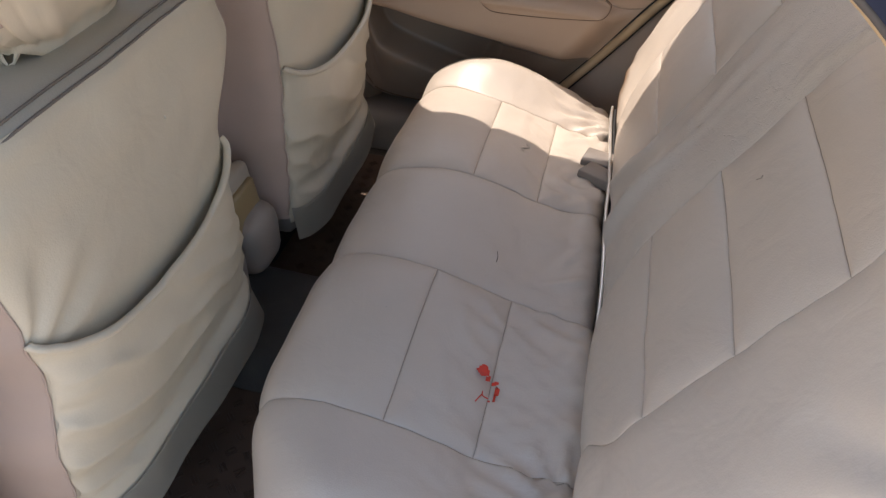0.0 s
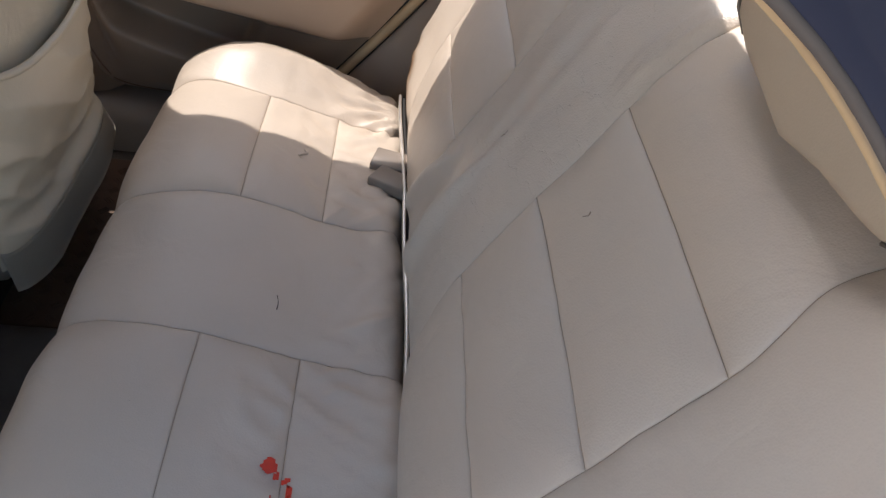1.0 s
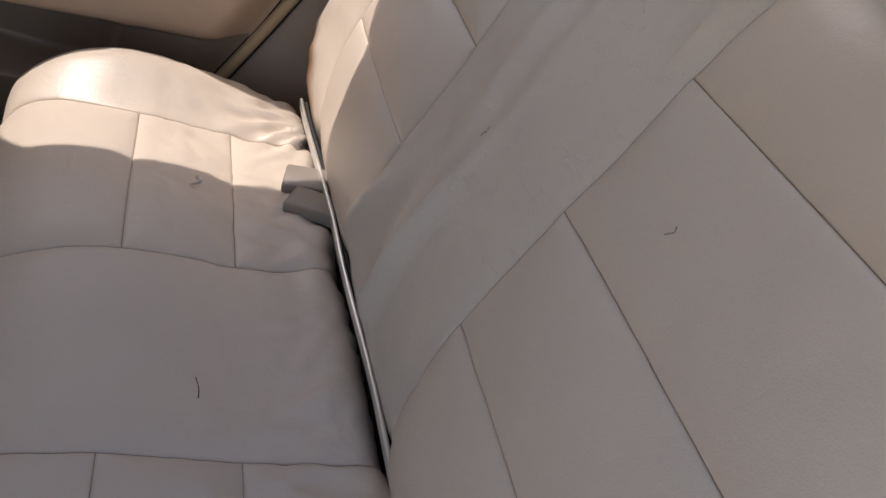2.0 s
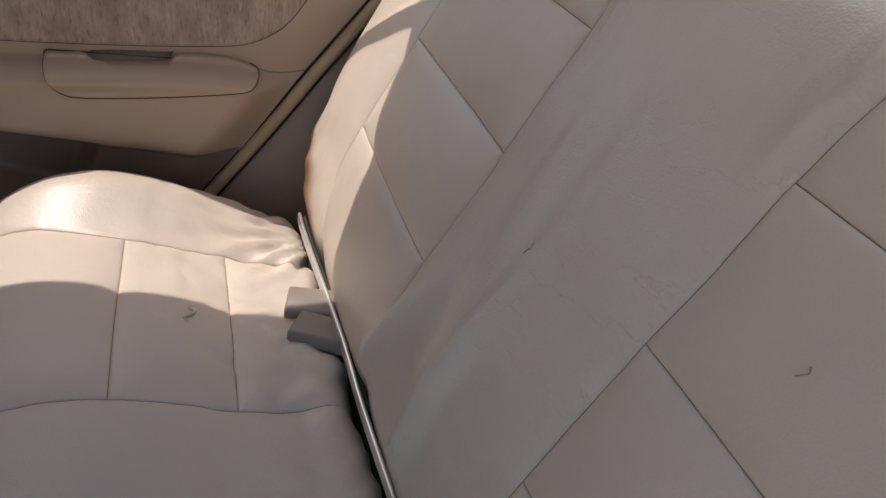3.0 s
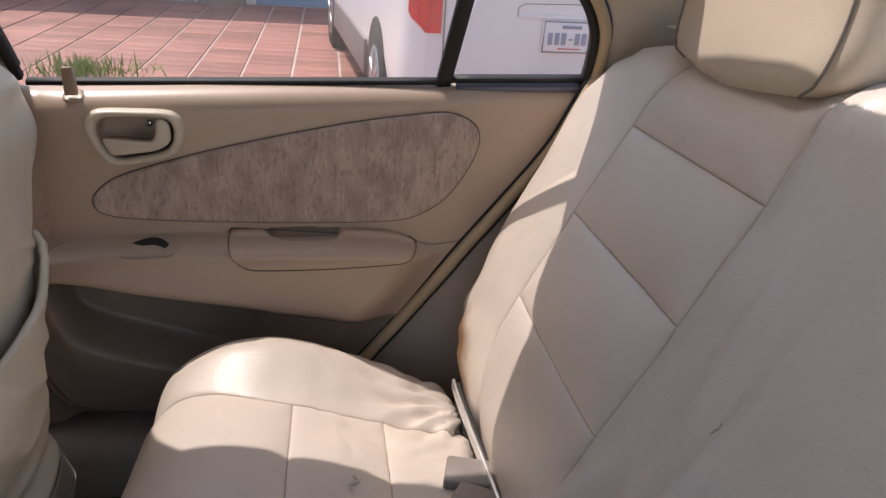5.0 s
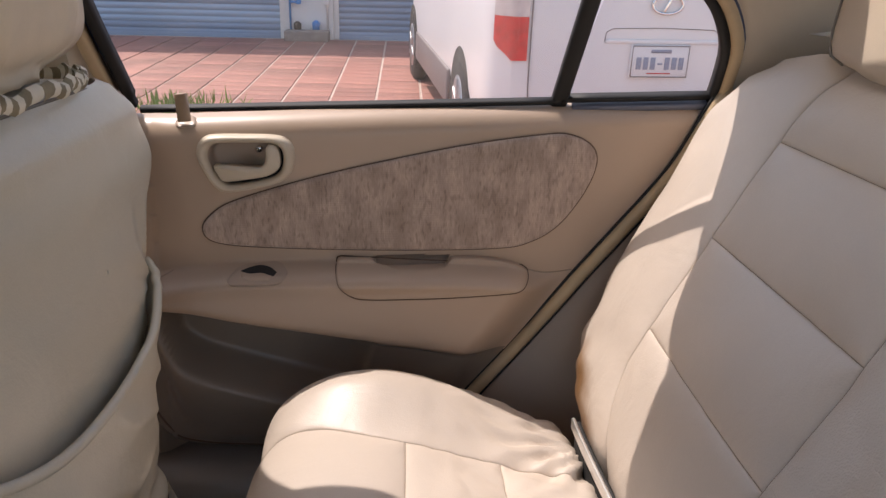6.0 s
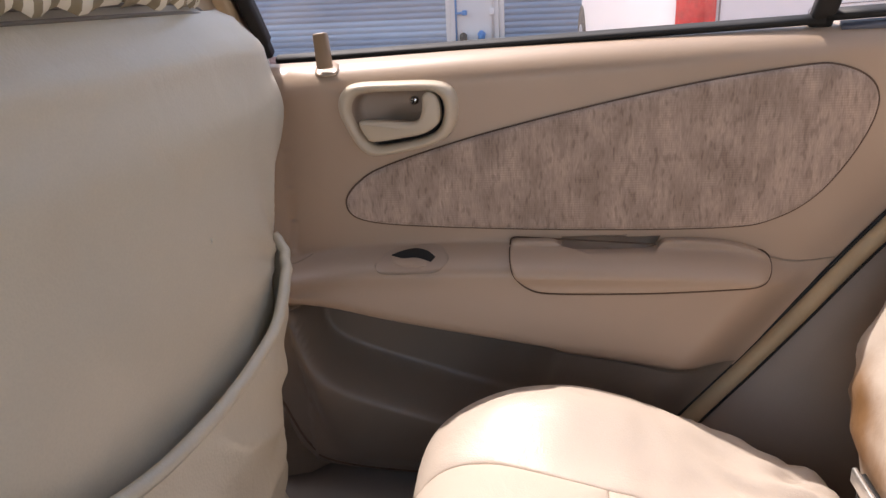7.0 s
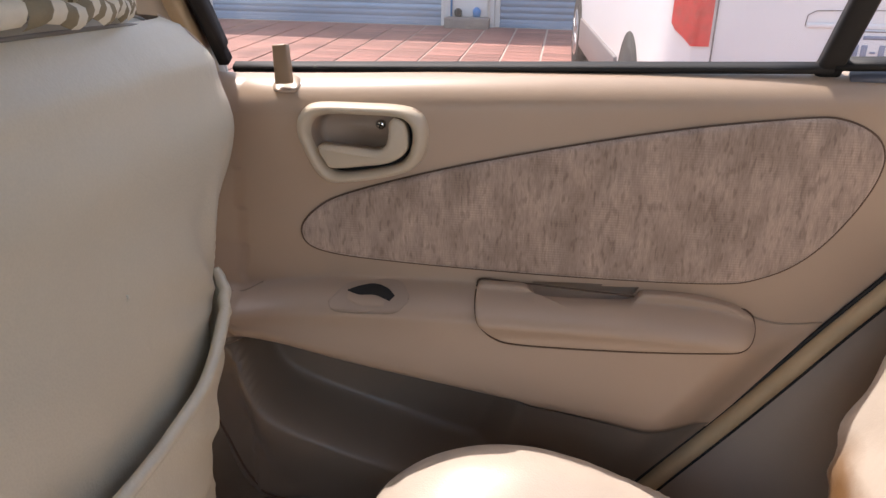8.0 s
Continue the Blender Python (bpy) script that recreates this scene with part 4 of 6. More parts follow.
# weather strip along the slanting rear edge of the door, and the dark joint beside it
ws_line = curve([Vector((REAR_X(z) + 0.0125, door_y(REAR_X(z)) - 0.006, z)) for z in (0.965, 0.92, 0.85, 0.76, 0.70, 0.64, 0.58, 0.52, 0.46, 0.40)], 70)
setting("trim_weatherstrip", tube(ws_line, 0.0095, 14), BEIGE_RUBBER, "beige rubber weather strip along the door opening", "weather strip", True)
setting("trim_joint", tube([q + Vector((-0.0105, 0.003, 0.003)) for q in ws_line], 0.0024, 8), BLACK, "dark door joint", "joint", True)
setting("trim_seal_lip", tube([q + Vector((0.0105, -0.002, -0.004)) for q in ws_line], 0.0019, 6), DARK, "dark lip of the weather strip", "joint", True)


# ---- body shell ----
def side_trim(side):
    """The panel between door opening and backrest, and the pillar above it."""
    bm = bmesh.new()
    rows = []
    for q in ws_line:
        z = q.z
        a = Vector((q.x + 0.005, side * (q.y + 0.014), z))
        rows.append([a + Vector((0.006, side * 0.012, 0)), a + Vector((0.010, side * 0.002, -0.002)), a + Vector((0.02, -side * 0.004, -0.005)), a + Vector((0.06, -side * 0.012, -0.01)), a + Vector((0.12, -side * 0.03, -0.015)), a + Vector((0.22, -side * 0.05, -0.02)), a + Vector((0.3, -side * 0.06, -0.02))])
    grid(bm, rows)
    return bm


setting("wall_side_trim_right", side_trim(1), SIDE, "brown moulded wheel arch trim beside the seat", "trim panel", True)
setting("wall_side_trim_left", side_trim(-1), SIDE, "brown moulded wheel arch trim beside the seat", "trim panel", True)


def pillar(side):
    """The rear roof pillar inside, from the opening's edge back to the rear window."""
    bm = bmesh.new()
    rows = []
    for q in frame_line[:40] if side > 0 else [p for p in frame_line[:40] if p.z < 1.09]:
        a = Vector((q.x + 0.022, side * (q.y - 0.012), q.z + 0.01))
        f = smooth(0.93, 1.2, q.z)
        b = Vector((0.62 - 0.30 * f, side * (0.60 - 0.14 * f), q.z + 0.02 + 0.03 * f))
        rows.append([a, a.lerp(b, 0.06) + Vector((0, -side * 0.006, 0)), a.lerp(b, 0.3) + Vector((0, -side * 0.004, 0)), a.lerp(b, 0.6), b])
    grid(bm, rows)
    return bm


setting("wall_pillar_right", pillar(1), HEADLINER, "beige rear roof pillar trim", "pillar", True)
setting("wall_pillar_left", pillar(-1), HEADLINER, "beige rear roof pillar trim", "pillar", True)

# outer frame above the window, up to the roof; unseen, shaped for its shadow
bm = bmesh.new()
grid(bm, [[q + Vector((0, 0.004, 0)) for q in frame_line], [Vector((q.x, 0.52 - 0.02 * 0, 1.33)) if q.z > 1.115 else Vector((q.x + (0.05 if q.x > 0 else -0.09), q.y + 0.01, q.z + 0.02)) for q in frame_line]])
bmesh.ops.solidify(bm, geom=bm.faces[:], thickness=0.02)
setting("wall_door_frame", bm, BLUE_PAINT, "dark blue upper door frame", "door frame")
# Added to block daylight showing through the gap between door and side trim.
setting("wall_inner_body", box((-0.20, 0.702, 0.25), (0.46, 0.722, 0.90)), DARK, "dark panel added to close the gap behind the trim", "car body")

# near side opening: trim edge, rubber and blue painted frame
near_line = curve([(-0.10, -0.66, 0.40), (0.022, -0.648, 0.522), (0.15, -0.65, 0.69), (0.262, -0.655, 0.868), (0.300, -0.625, 0.96), (0.290, -0.56, 1.05),
                   (0.235, -0.505, 1.126), (0.150, -0.500, 1.197), (0.04, -0.50, 1.235), (-0.2, -0.51, 1.255), (-0.44, -0.52, 1.25)], 90)
setting("trim_near_edge", tube([q + Vector((0.004, 0.006, 0.003)) for q in near_line], 0.0018, 8), BEIGE_RUBBER, "beige trim edge of the open door frame", "door frame", True)
setting("trim_near_seal", tube([q + Vector((0.0062, -0.003, 0.0050)) for q in near_line], 0.0026, 8), GREY_RUBBER, "grey rubber seal of the open door frame", "weather strip", True)
bm = bmesh.new()
rows = []
for i, q in enumerate(near_line):
    d = (near_line[min(i + 1, 89)] - near_line[max(i - 1, 0)]).normalized()
    o = Vector((d.z, 0, -d.x))
    if o.x < 0 and q.z < 1.1:
        o = -o
    if o.z < 0 and q.z >= 1.1:
        o = -o
    rows.append([q + 0.0075 * o + Vector((0, -0.004, 0)), q + 0.013 * o + Vector((0, -0.007, 0)), q + 0.030 * o + Vector((0, -0.020, 0)), q + 0.046 * o + Vector((0, -0.045, 0)), q + 0.050 * o + Vector((0, -0.075, 0)),
                 q + 0.068 * o + Vector((0, -0.085, 0)), q + 0.20 * o + Vector((0, -0.09, 0))])
grid(bm, rows)
setting("wall_near_frame", bm, BLUE_PAINT, "dark blue painted door opening of the car body", "car body", True)

# roof with headliner, rear window header at its back
# Unseen rear edge follows the sun patch; lengthened left to shade the headrest.
bm = bmesh.new()
rows = []
for f in np.linspace(0, 1, 24):
    row = []
    for y in np.linspace(-0.53, 0.53, 27):
        x = -1.5 + f * (1.5 + 0.205 - 0.02 * min(abs(y), 0.36) + 0.028 * smooth(0.0, -0.12, y))
        row.append(Vector((x, y, 1.320 - 0.045 * (x + 0.6) ** 2 - 0.03 * (abs(y) / 0.53) ** 3)))
    rows.append(row)
grid(bm, rows)
r = bmesh.ops.solidify(bm, geom=bm.faces[:], thickness=-0.03)
setting("ceiling", bm, HEADLINER, "beige cloth headliner under the car roof", "ceiling", True)
bm = bmesh.new()
grid(bm, [[Vector((-1.52 + f * (1.52 + 0.198 - 0.02 * min(abs(y), 0.36) + 0.028 * smooth(0.0, -0.12, y)), y, 1.362 - 0.05 * (abs(y) / 0.56) ** 3)) for y in np.linspace(-0.56, 0.56, 27)] for f in np.linspace(0, 1, 12)])
bmesh.ops.solidify(bm, geom=bm.faces[:], thickness=-0.008)
setting("roof_skin", bm, BLUE_PAINT, "dark blue car roof", "roof", True)
for side, word in ((1, "right"), (-1, "left")):
    setting("wall_cant_rail_" + word, tube([(-1.4, side * 0.60, 1.12), (-1.1, side * 0.545, 1.245), (-0.5, side * 0.535, 1.27), (-0.2, side * 0.53, 1.29), (0.02, side * 0.52, 1.268), (0.20, side * 0.50, 1.25)], 0.022, 10), HEADLINER, "beige roof rail trim", "roof rail", True)

# package shelf, rear window, boot lid and the body behind
bm = bmesh.new()
rows = []
for x in np.linspace(0.345, 0.86, 26):
    row = []
    for y in np.linspace(-0.60, 0.60, 41):
        lip = 0.012 * smooth(0.42, 0.345, x)
        edge = 0.345 + 0.03 * math.cos(y * 7.0)
        row.append(Vector((max(x, edge), y * (0.86 + 0.14 * smooth(0.40, 0.55, x)), 1.058 - lip + 0.008 * smooth(0.42, 0.50, x) * math.cos(y * 5) + 0.0008 * wob(Vector((x, y, 0)), 30))))
    rows.append(row)
grid(bm, rows)
bmesh.ops.solidify(bm, geom=bm.faces[:], thickness=0.03)
shelf = setting("parcel_shelf", bm, SHELF, "cream parcel shelf behind the rear seat", "parcel shelf", True)
speaker = thing("speaker_grille", (0.56, 0.02, 1.06), "cream perforated grille in the parcel shelf", "speaker grille")
part("grille_plate", box((0.50, -0.07, 1.060), (0.62, 0.07, 1.068), 0.003), SHELF, speaker)
holes = bmesh.new()
for i in range(12):
    for j in range(14):
        bmesh.ops.create_circle(holes, cap_ends=True, radius=0.0022, segments=6, matrix=pose(0.508 + 0.0094 * i, -0.062 + 0.0094 * j, 1.0685))
part("perforation", holes, DARK, speaker)
bm = prism([(0.22, -0.1, 1.335), (0.22, 0.1, 1.335), (0.20, 0.40, 1.315), (0.20, 0.50, 1.30), (0.87, 0.60, 1.065), (0.87, -0.60, 1.065), (0.20, -0.50, 1.30), (0.20, -0.40, 1.315)], (0.002, 0, 0.004))
setting("window_rear", bm, CLEAR_GLASS, "sloping rear window glass", "window").visible_shadow = False
setting("boot_lid", box((0.86, -0.66, 0.98), (1.45, 0.66, 1.055), 0.02), BLUE_PAINT, "dark blue boot lid", "boot lid")
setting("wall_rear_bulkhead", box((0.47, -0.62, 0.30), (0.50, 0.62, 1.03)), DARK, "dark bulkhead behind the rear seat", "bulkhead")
for side, word in ((1, "right"), (-1, "left")):
    y0, y1 = sorted((side * 0.70, side * 0.80))
    setting("wall_quarter_" + word, box((0.36, y0, 0.30), (1.45, y1, 0.99), 0.02), BLUE_PAINT, "dark blue rear quarter panel", "car body")

# ---- floor ----
bm = bmesh.new()
rows = []
for y in np.linspace(-0.74, 0.74, 75):
    hump = 0.055 * smooth(0.17, 0.10, abs(y + 0.035)) + 0.10 * smooth(0.60, 0.70, abs(y))
    rows.append([Vector((x, y, 0.284 + hump * (1.0 if x < -0.2 else 1) + 0.002 * wob(Vector((x, y, 0)), 18))) for x in np.linspace(-1.5, 0.48, 70)])
grid(bm, rows, flip=True)
floor_ob = setting("floor", bm, CARPET, "grey-brown carpeted car floor with a raised tunnel", "floor", True)
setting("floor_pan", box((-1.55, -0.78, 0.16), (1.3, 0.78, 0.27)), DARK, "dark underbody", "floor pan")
for side, word in ((1, "right"), (-1, "left")):
    bm = bmesh.new()
    grid(bm, [[Vector((x, side * y, z)) for x in np.linspace(-1.45, 0.0, 30)] for y, z in ((0.598, 0.290), (0.606, 0.350), (0.616, 0.376), (0.64, 0.386), (0.70, 0.390), (0.78, 0.382), (0.79, 0.20))])
    setting("sill_" + word, bm, CONSOLE, "grey plastic door sill scuff plate", "door sill", True)


def floor_mat(y0, y1):
    m = thing("floor_mat", (-0.45, (y0 + y1) / 2, 0.30), "dark brown rubber floor mat with moulded tread bars", "floor mat", "rear floor mats")
    part("sheet", box((-0.80, y0, 0.290), (-0.22, y1, 0.299), 0.003), MAT, m)
    ticks = bmesh.new()
    rnd = random.Random(4)
    x, k = -0.78, 0
    while x < -0.24:
        y = y0 + 0.015
        while y < y1 - 0.02:
            turn = 45 if (k + int((y - y0) / 0.03)) % 2 else -45
            for d in (-0.005, 0.0, 0.005):
                c = Matrix.Translation((x, y, 0.2995)) @ pose(0, 0, 0, 0, 0, turn) @ Matrix.Translation((0, d, 0))
                vs = [ticks.verts.new(c @ Vector(q)) for q in ((-0.009, -0.001, 0), (0.009, -0.001, 0), (0.009, 0.001, 0), (-0.009, 0.001, 0), (-0.008, -0.0006, 0.0018), (0.008, -0.0006, 0.0018), (0.008, 0.0006, 0.0018), (-0.008, 0.0006, 0.0018))]
                for f in ((4, 5, 6, 7), (0, 1, 5, 4), (1, 2, 6, 5), (2, 3, 7, 6), (3, 0, 4, 7)):
                    ticks.faces.new([vs[i] for i in f])
            y += 0.03
        x += 0.03
        k += 1
    tagged(part("tread", ticks, MAT, m, smooth=False), kind="stuff")
    return m


floor_mat(0.115, 0.56)
floor_mat(-0.56, -0.185)


# ---- front seats ----
def front_seat(yc, side, low, wide, top):
    """side: +1 for the seat by the far door; its outer edge lies that way."""
    st = thing("bucket_seat", (-0.6, yc, 0.30), "car seat in a cream leatherette cover with sagging back pocket", "car seat", "front seats")
    HW = [(0.40, wide + 0.006), (0.46, wide + 0.004), (0.60, wide), (0.70, 0.192), (0.78, 0.200), (0.88, 0.238), (0.93, 0.236), (0.965, 0.222), (0.985, 0.19)]
    XR = [(0.36, -0.425), (0.46, -0.408), (0.60, -0.400), (0.76, -0.402), (0.88, -0.408), (0.94, -0.420), (0.972, -0.440), (0.985, -0.47)]
    MID = [(0.40, low), (0.62, low), (0.76, -0.026), (0.90, 0.014), (1.0, 0.016)]

    def rear(t, z, out=0.0):
        """t: -1 to 1 across the back."""
        hw = table(HW, z)
        x = table(XR, z) - 0.024 * (1 - math.sqrt(max(1 - (abs(t) ** 4) * 0.98, 0)))
        q = Vector((x + out, yc + table(MID, z) + t * hw, z))
        q.x += 0.0035 * wob(q, 9, side) + 0.0015 * wob(q, 25, side)
        o = t * side
        if side > 0:
            q.y += 0.020 * smooth(0.66, 0.80, z) * max(o, 0.0)
        # pulls above the pocket, towards its outer corner
        ang = math.atan2(z - 0.745, max(1.06 - o, 0.01) * 0.2)
        rad = math.hypot(z - 0.745, (1.06 - o) * 0.2)
        q.x += 0.0034 * math.sin(ang * 12 + 2 * wob(q, 6, 2)) * smooth(0.015, 0.05, rad) * smooth(0.17, 0.07, rad) * smooth(0.0, 0.25, ang) * smooth(1.5, 1.0, ang)
        pinch = smooth(0.80, 0.72, z) * smooth(0.5, 0.95, abs(t))
        q.x += 0.0014 * pinch * math.sin(q.z * 150 + 3 * wob(q, 12))
        q.y += 0.0028 * smooth(0.85, 1.0, abs(t)) * wob(q, 34, 6) * smooth(0.93, 0.85, z)
        return q

    # cream back panel
    bm = bmesh.new()
    rows = []
    for j in range(71):
        z = 0.465 + (top - 0.465) * j / 70
        rows.append([rear(math.sin(t * math.pi / 2), z) for t in np.linspace(-1, 1, 61)])
    grid(bm, rows)
    part("back_panel", bm, COVER, st)
    # edges that turn towards the front, in pinkish cloth
    for s in (-1, 1):
        bm = bmesh.new()
        rows = []
        for j in range(51):
            z = 0.475 + (top - 0.475) * j / 50
            a = rear(s, z)
            d = 1 - 0.15 * smooth(0.82, 0.96, z)
            rows.append([a, a + Vector((-0.02 * d, s * 0.010, 0)), a + Vector((-0.06 * d, s * 0.016, 0)), a + Vector((-0.11 * d, s * 0.010, 0.004)), a + Vector((-0.15 * d, -s * 0.012, 0.004)), a + Vector((-0.16 * d, -s * 0.10, 0.004))])
        grid(bm, rows)
        part("side_panel", bm, COVER_SIDE, st, "pinkish brown cloth side panel")
        part("piping", tube([rear(s, z) + Vector((0.0, s * 0.001, 0)) for z in np.linspace(0.485, top, 40)], 0.0016, 6), COVER_SIDE, st)
    # grey-green top with double seam
    bm = bmesh.new()
    rows = []
    for k, (dx, dz) in enumerate(((0, 0), (-0.008, 0.006), (-0.03, 0.010), (-0.07, 0.009), (-0.10, 0.0), (-0.125, -0.018), (-0.135, -0.05), (-0.135, -0.3))):
        rows.append([rear(t, top) + Vector((dx, 0, dz - 0.020 * abs(t) ** 6)) for t in np.linspace(-1, 1, 41)])
    grid(bm, rows)
    part("top_panel", bm, COVER_GREY, st, "grey-beige top panel of the cover")
    for dx, dz in ((0.001, 0.0), (-0.010, 0.0075)):
        part("top_seam", tube([rear(t, top) + Vector((dx, 0, dz - 0.020 * abs(t) ** 6)) for t in np.linspace(-0.98, 0.98, 41)], 0.0017, 6), PIPING, st)
    # sagging pocket
    def brim(t):
        o = t * side
        return 0.738 + 0.034 * smooth(0.15, 1.0, o) + 0.026 * smooth(-0.1, -1.0, o) - 0.022 * (1 - t * t)

    def pocket(t, f):
        """f: 0 at the hem below, 1 at the brim."""
        zt = brim(t)
        zb = 0.498 + 0.004 * t * side
        z = zb + (zt - zb) * f
        edge = 1 - abs(t) ** 3
        belly = 0.0035 + 0.017 * (1 - t * t) * smooth(0.25, 1.0, f) + 0.012 * (1 - t * t) * math.sin(math.pi * f) + 0.018 * smooth(0.16, 0.0, f) * edge
        q = rear(math.sin(t * math.pi / 2), z, belly)
        # slanting folds that fan down and inwards from the outer seam
        o = t * side
        run = (1 + t) * 0.19
        slant = (q.z - 0.43) + run * (0.20 + 0.75 * run)
        fold = math.sin(slant * 58 + 2.6 * wob(q, 5, 5) + 0.8 * wob(q, 15, 3))
        fold = 1 - 2 * abs(fold) ** 0.75
        q.x += 0.0052 * fold * (1 - 0.6 * smooth(-0.3, 0.8, t)) * (1 - 0.55 * smooth(0.8, 1.0, abs(t))) * smooth(0.0, 0.12, f) * smooth(1.0, 0.84, f) * (0.55 + 0.9 * abs(wob(q, 5, 9)))
        q.x += 0.0014 * math.sin(slant * 170 + 2.2 * wob(q, 10, 1)) * smooth(0.55, 0.95, o) * smooth(0.02, 0.2, f) * smooth(1.0, 0.9, f)
        q.x += 0.0018 * math.sin((q.z + run * 0.2) * 60 + 3 * wob(q, 8, 4)) * smooth(-0.6, -0.95, o) * smooth(0.0, 0.2, f) * smooth(1.0, 0.86, f)
        q.x += 0.003 * wob(q, 11, 2)
        return q

    bm = bmesh.new()
    grid(bm, [[pocket(t, f) for t in np.linspace(-1, 1, 71)] for f in np.linspace(0, 1, 61)])
    part("pocket", bm, COVER, st, "cream leatherette pocket with a sagging brim")
    part("pocket_brim", tube([pocket(t, 1.0) + Vector((0.0005, 0, 0)) for t in np.linspace(-1, 1, 71)], 0.0052, 8), COVER, st)
    # lower flap that hangs free of the base
    bm = bmesh.new()
    rows = []
    for f in np.linspace(0, 1, 10):
        row = []
        for t in np.linspace(-1, 1, 41):
            q = pocket(t, 0.0)
            row.append(Vector((q.x + 0.003 + 0.012 * f + 0.002 * math.sin(t * 9) * f, yc + (q.y - yc) * (1 + 0.03 * f), q.z + 0.006 - (0.052 - 0.012 * t * side) * f)))
        rows.append(row)
    grid(bm, rows)
    bmesh.ops.solidify(bm, geom=bm.faces[:], thickness=0.002)
    part("hem_flap", bm, COVER_GREY, st, "greyish hanging hem of the cover")
    part("squab", box((-1.08, yc - 0.235, 0.42), (-0.50, yc + 0.235, 0.56), 0.045, 4), COVER, st)
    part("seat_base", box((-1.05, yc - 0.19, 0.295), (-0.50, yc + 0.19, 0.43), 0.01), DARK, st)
    part("recliner_cover", box((-0.60, yc - side * 0.20 - 0.012, 0.40), (-0.44, yc - side * 0.20 + 0.03, 0.53), 0.02, 3), CONSOLE, st)
    return st


def front_headrest(yc, side, xc):
    h = thing("front_headrest", (xc, yc, 0.985), "front headrest in a gathered cream cloth cover with striped braid", "headrest", "front headrests")
    bm = bmesh.new()
    rows = []
    for i in range(41):
        t = i / 40
        z = (0.992 if side > 0 else 0.966) + 0.20 * t
        fat = (1 - abs(2 * t - 1.05) ** 3.2) if t < 0.99 else 0.3
        fat = max(fat, 0.25) ** 0.45
        ring = []
        for k in range(96):
            a = 2 * math.pi * k / 96
            c, s = math.cos(a), math.sin(a)
            c, s = abs(c) ** 0.65 * (1 if c > 0 else -1), abs(s) ** 0.65 * (1 if s > 0 else -1)
            gather = smooth(0.70, 0.0, t)
            crimp = math.sin(k * 0.62 + 2.6 * noise.noise(Vector((k * 0.17, yc * 5, 0.3))))
            ripple = 1 + 0.12 * gather * smooth(0.0, 0.12, t) * (1 - 2 * abs(crimp) ** 0.8) + 0.06 * wob(Vector((c, s, t * 2)), 1.6, yc) + 0.025 * wob(Vector((c, s, t)), 5, yc)
            q = Vector((xc + 0.066 * c * fat * ripple, yc + 0.172 * s * fat * ripple, z + 0.016 * gather * wob(Vector((c, s, 0)), 2, yc)))
            ring.append(q)
        rows.append(ring)
    v = grid(bm, rows, close=True)
    bm.faces.new(v[0][::-1])
    bm.faces.new(v[-1])
    bmesh.ops.recalc_face_normals(bm, faces=bm.faces)
    panel = bm.copy()
    for mesh, keep in ((bm, False), (panel, True)):
        bmesh.ops.delete(mesh, geom=[f for f in mesh.faces if (f.calc_center_median().y < yc - 0.125) != keep], context="FACES")
    part("cover", bm, HEAD_CLOTH, h)
    part("side_panel", panel, COVER_SIDE, h, "pinkish brown cloth side panel")
    if side < 0:
        return h
    # striped braid: short lengths of two colours
    n = 132
    pts = []
    for k in range(n + 1):
        a = 2 * math.pi * k / n
        c, s = math.cos(a), math.sin(a)
        c, s = abs(c) ** 0.65 * (1 if c > 0 else -1), abs(s) ** 0.65 * (1 if s > 0 else -1)
        pts.append((Vector((xc + 0.058 * c, yc + 0.158 * s, 0.990 + 0.003 * math.sin(k * 1.3))), Vector((c, s, 0))))
    for k in range(n):
        (a, na), (b, nb) = pts[k], pts[k + 1]
        prof = ((0, 0.008), (0.005, 0.005), (0.006, 0.0), (0.004, -0.005), (0, -0.008))
        bm = bmesh.new()
        grid(bm, [[p + q * o + Vector((0, 0, z)) for o, z in prof] for p, q in ((a, na), (b, nb))], flip=True)
        part("braid_stripe", bm, STRIPE_LIGHT if k % 2 else STRIPE_DARK, h)
    return h


front_seat(0.312, 1, -0.052, 0.188, 0.977)
front_seat(-0.296, -1, -0.040, 0.208, 0.955)
front_headrest(0.335, 1, -0.492)
front_headrest(-0.248, -1, -0.512)

# centre console with rear ash tray
console = thing("centre_console", (-0.6, -0.02, 0.33), "grey plastic centre console with a tan rear ash tray", "console")
bm = box((-1.15, -0.085, 0.33), (-0.52, 0.055, 0.56), 0.025, 3)
part("body", bm, CONSOLE, console)
part("armrest_lid", box((-0.80, -0.080, 0.56), (-0.50, 0.050, 0.635), 0.028, 4), CONSOLE, console)
part("ash_tray_bezel", turned(box((-0.020, -0.056, -0.050), (0.006, 0.056, 0.058), 0.010, 3), pose(-0.474, -0.018, 0.556, 0, -8, 0)), COVER_GREY, console, "grey-beige ash tray surround")
part("ash_tray", turned(box((-0.012, -0.046, -0.036), (0.012, 0.046, 0.036), 0.006, 2), pose(-0.470, -0.018, 0.552, 0, -8, 0)), TAN, console, "tan ash tray front")
part("rear_foot", box((-0.60, -0.060, 0.425), (-0.425, 0.045, 0.545), 0.035, 4), CONSOLE, console)

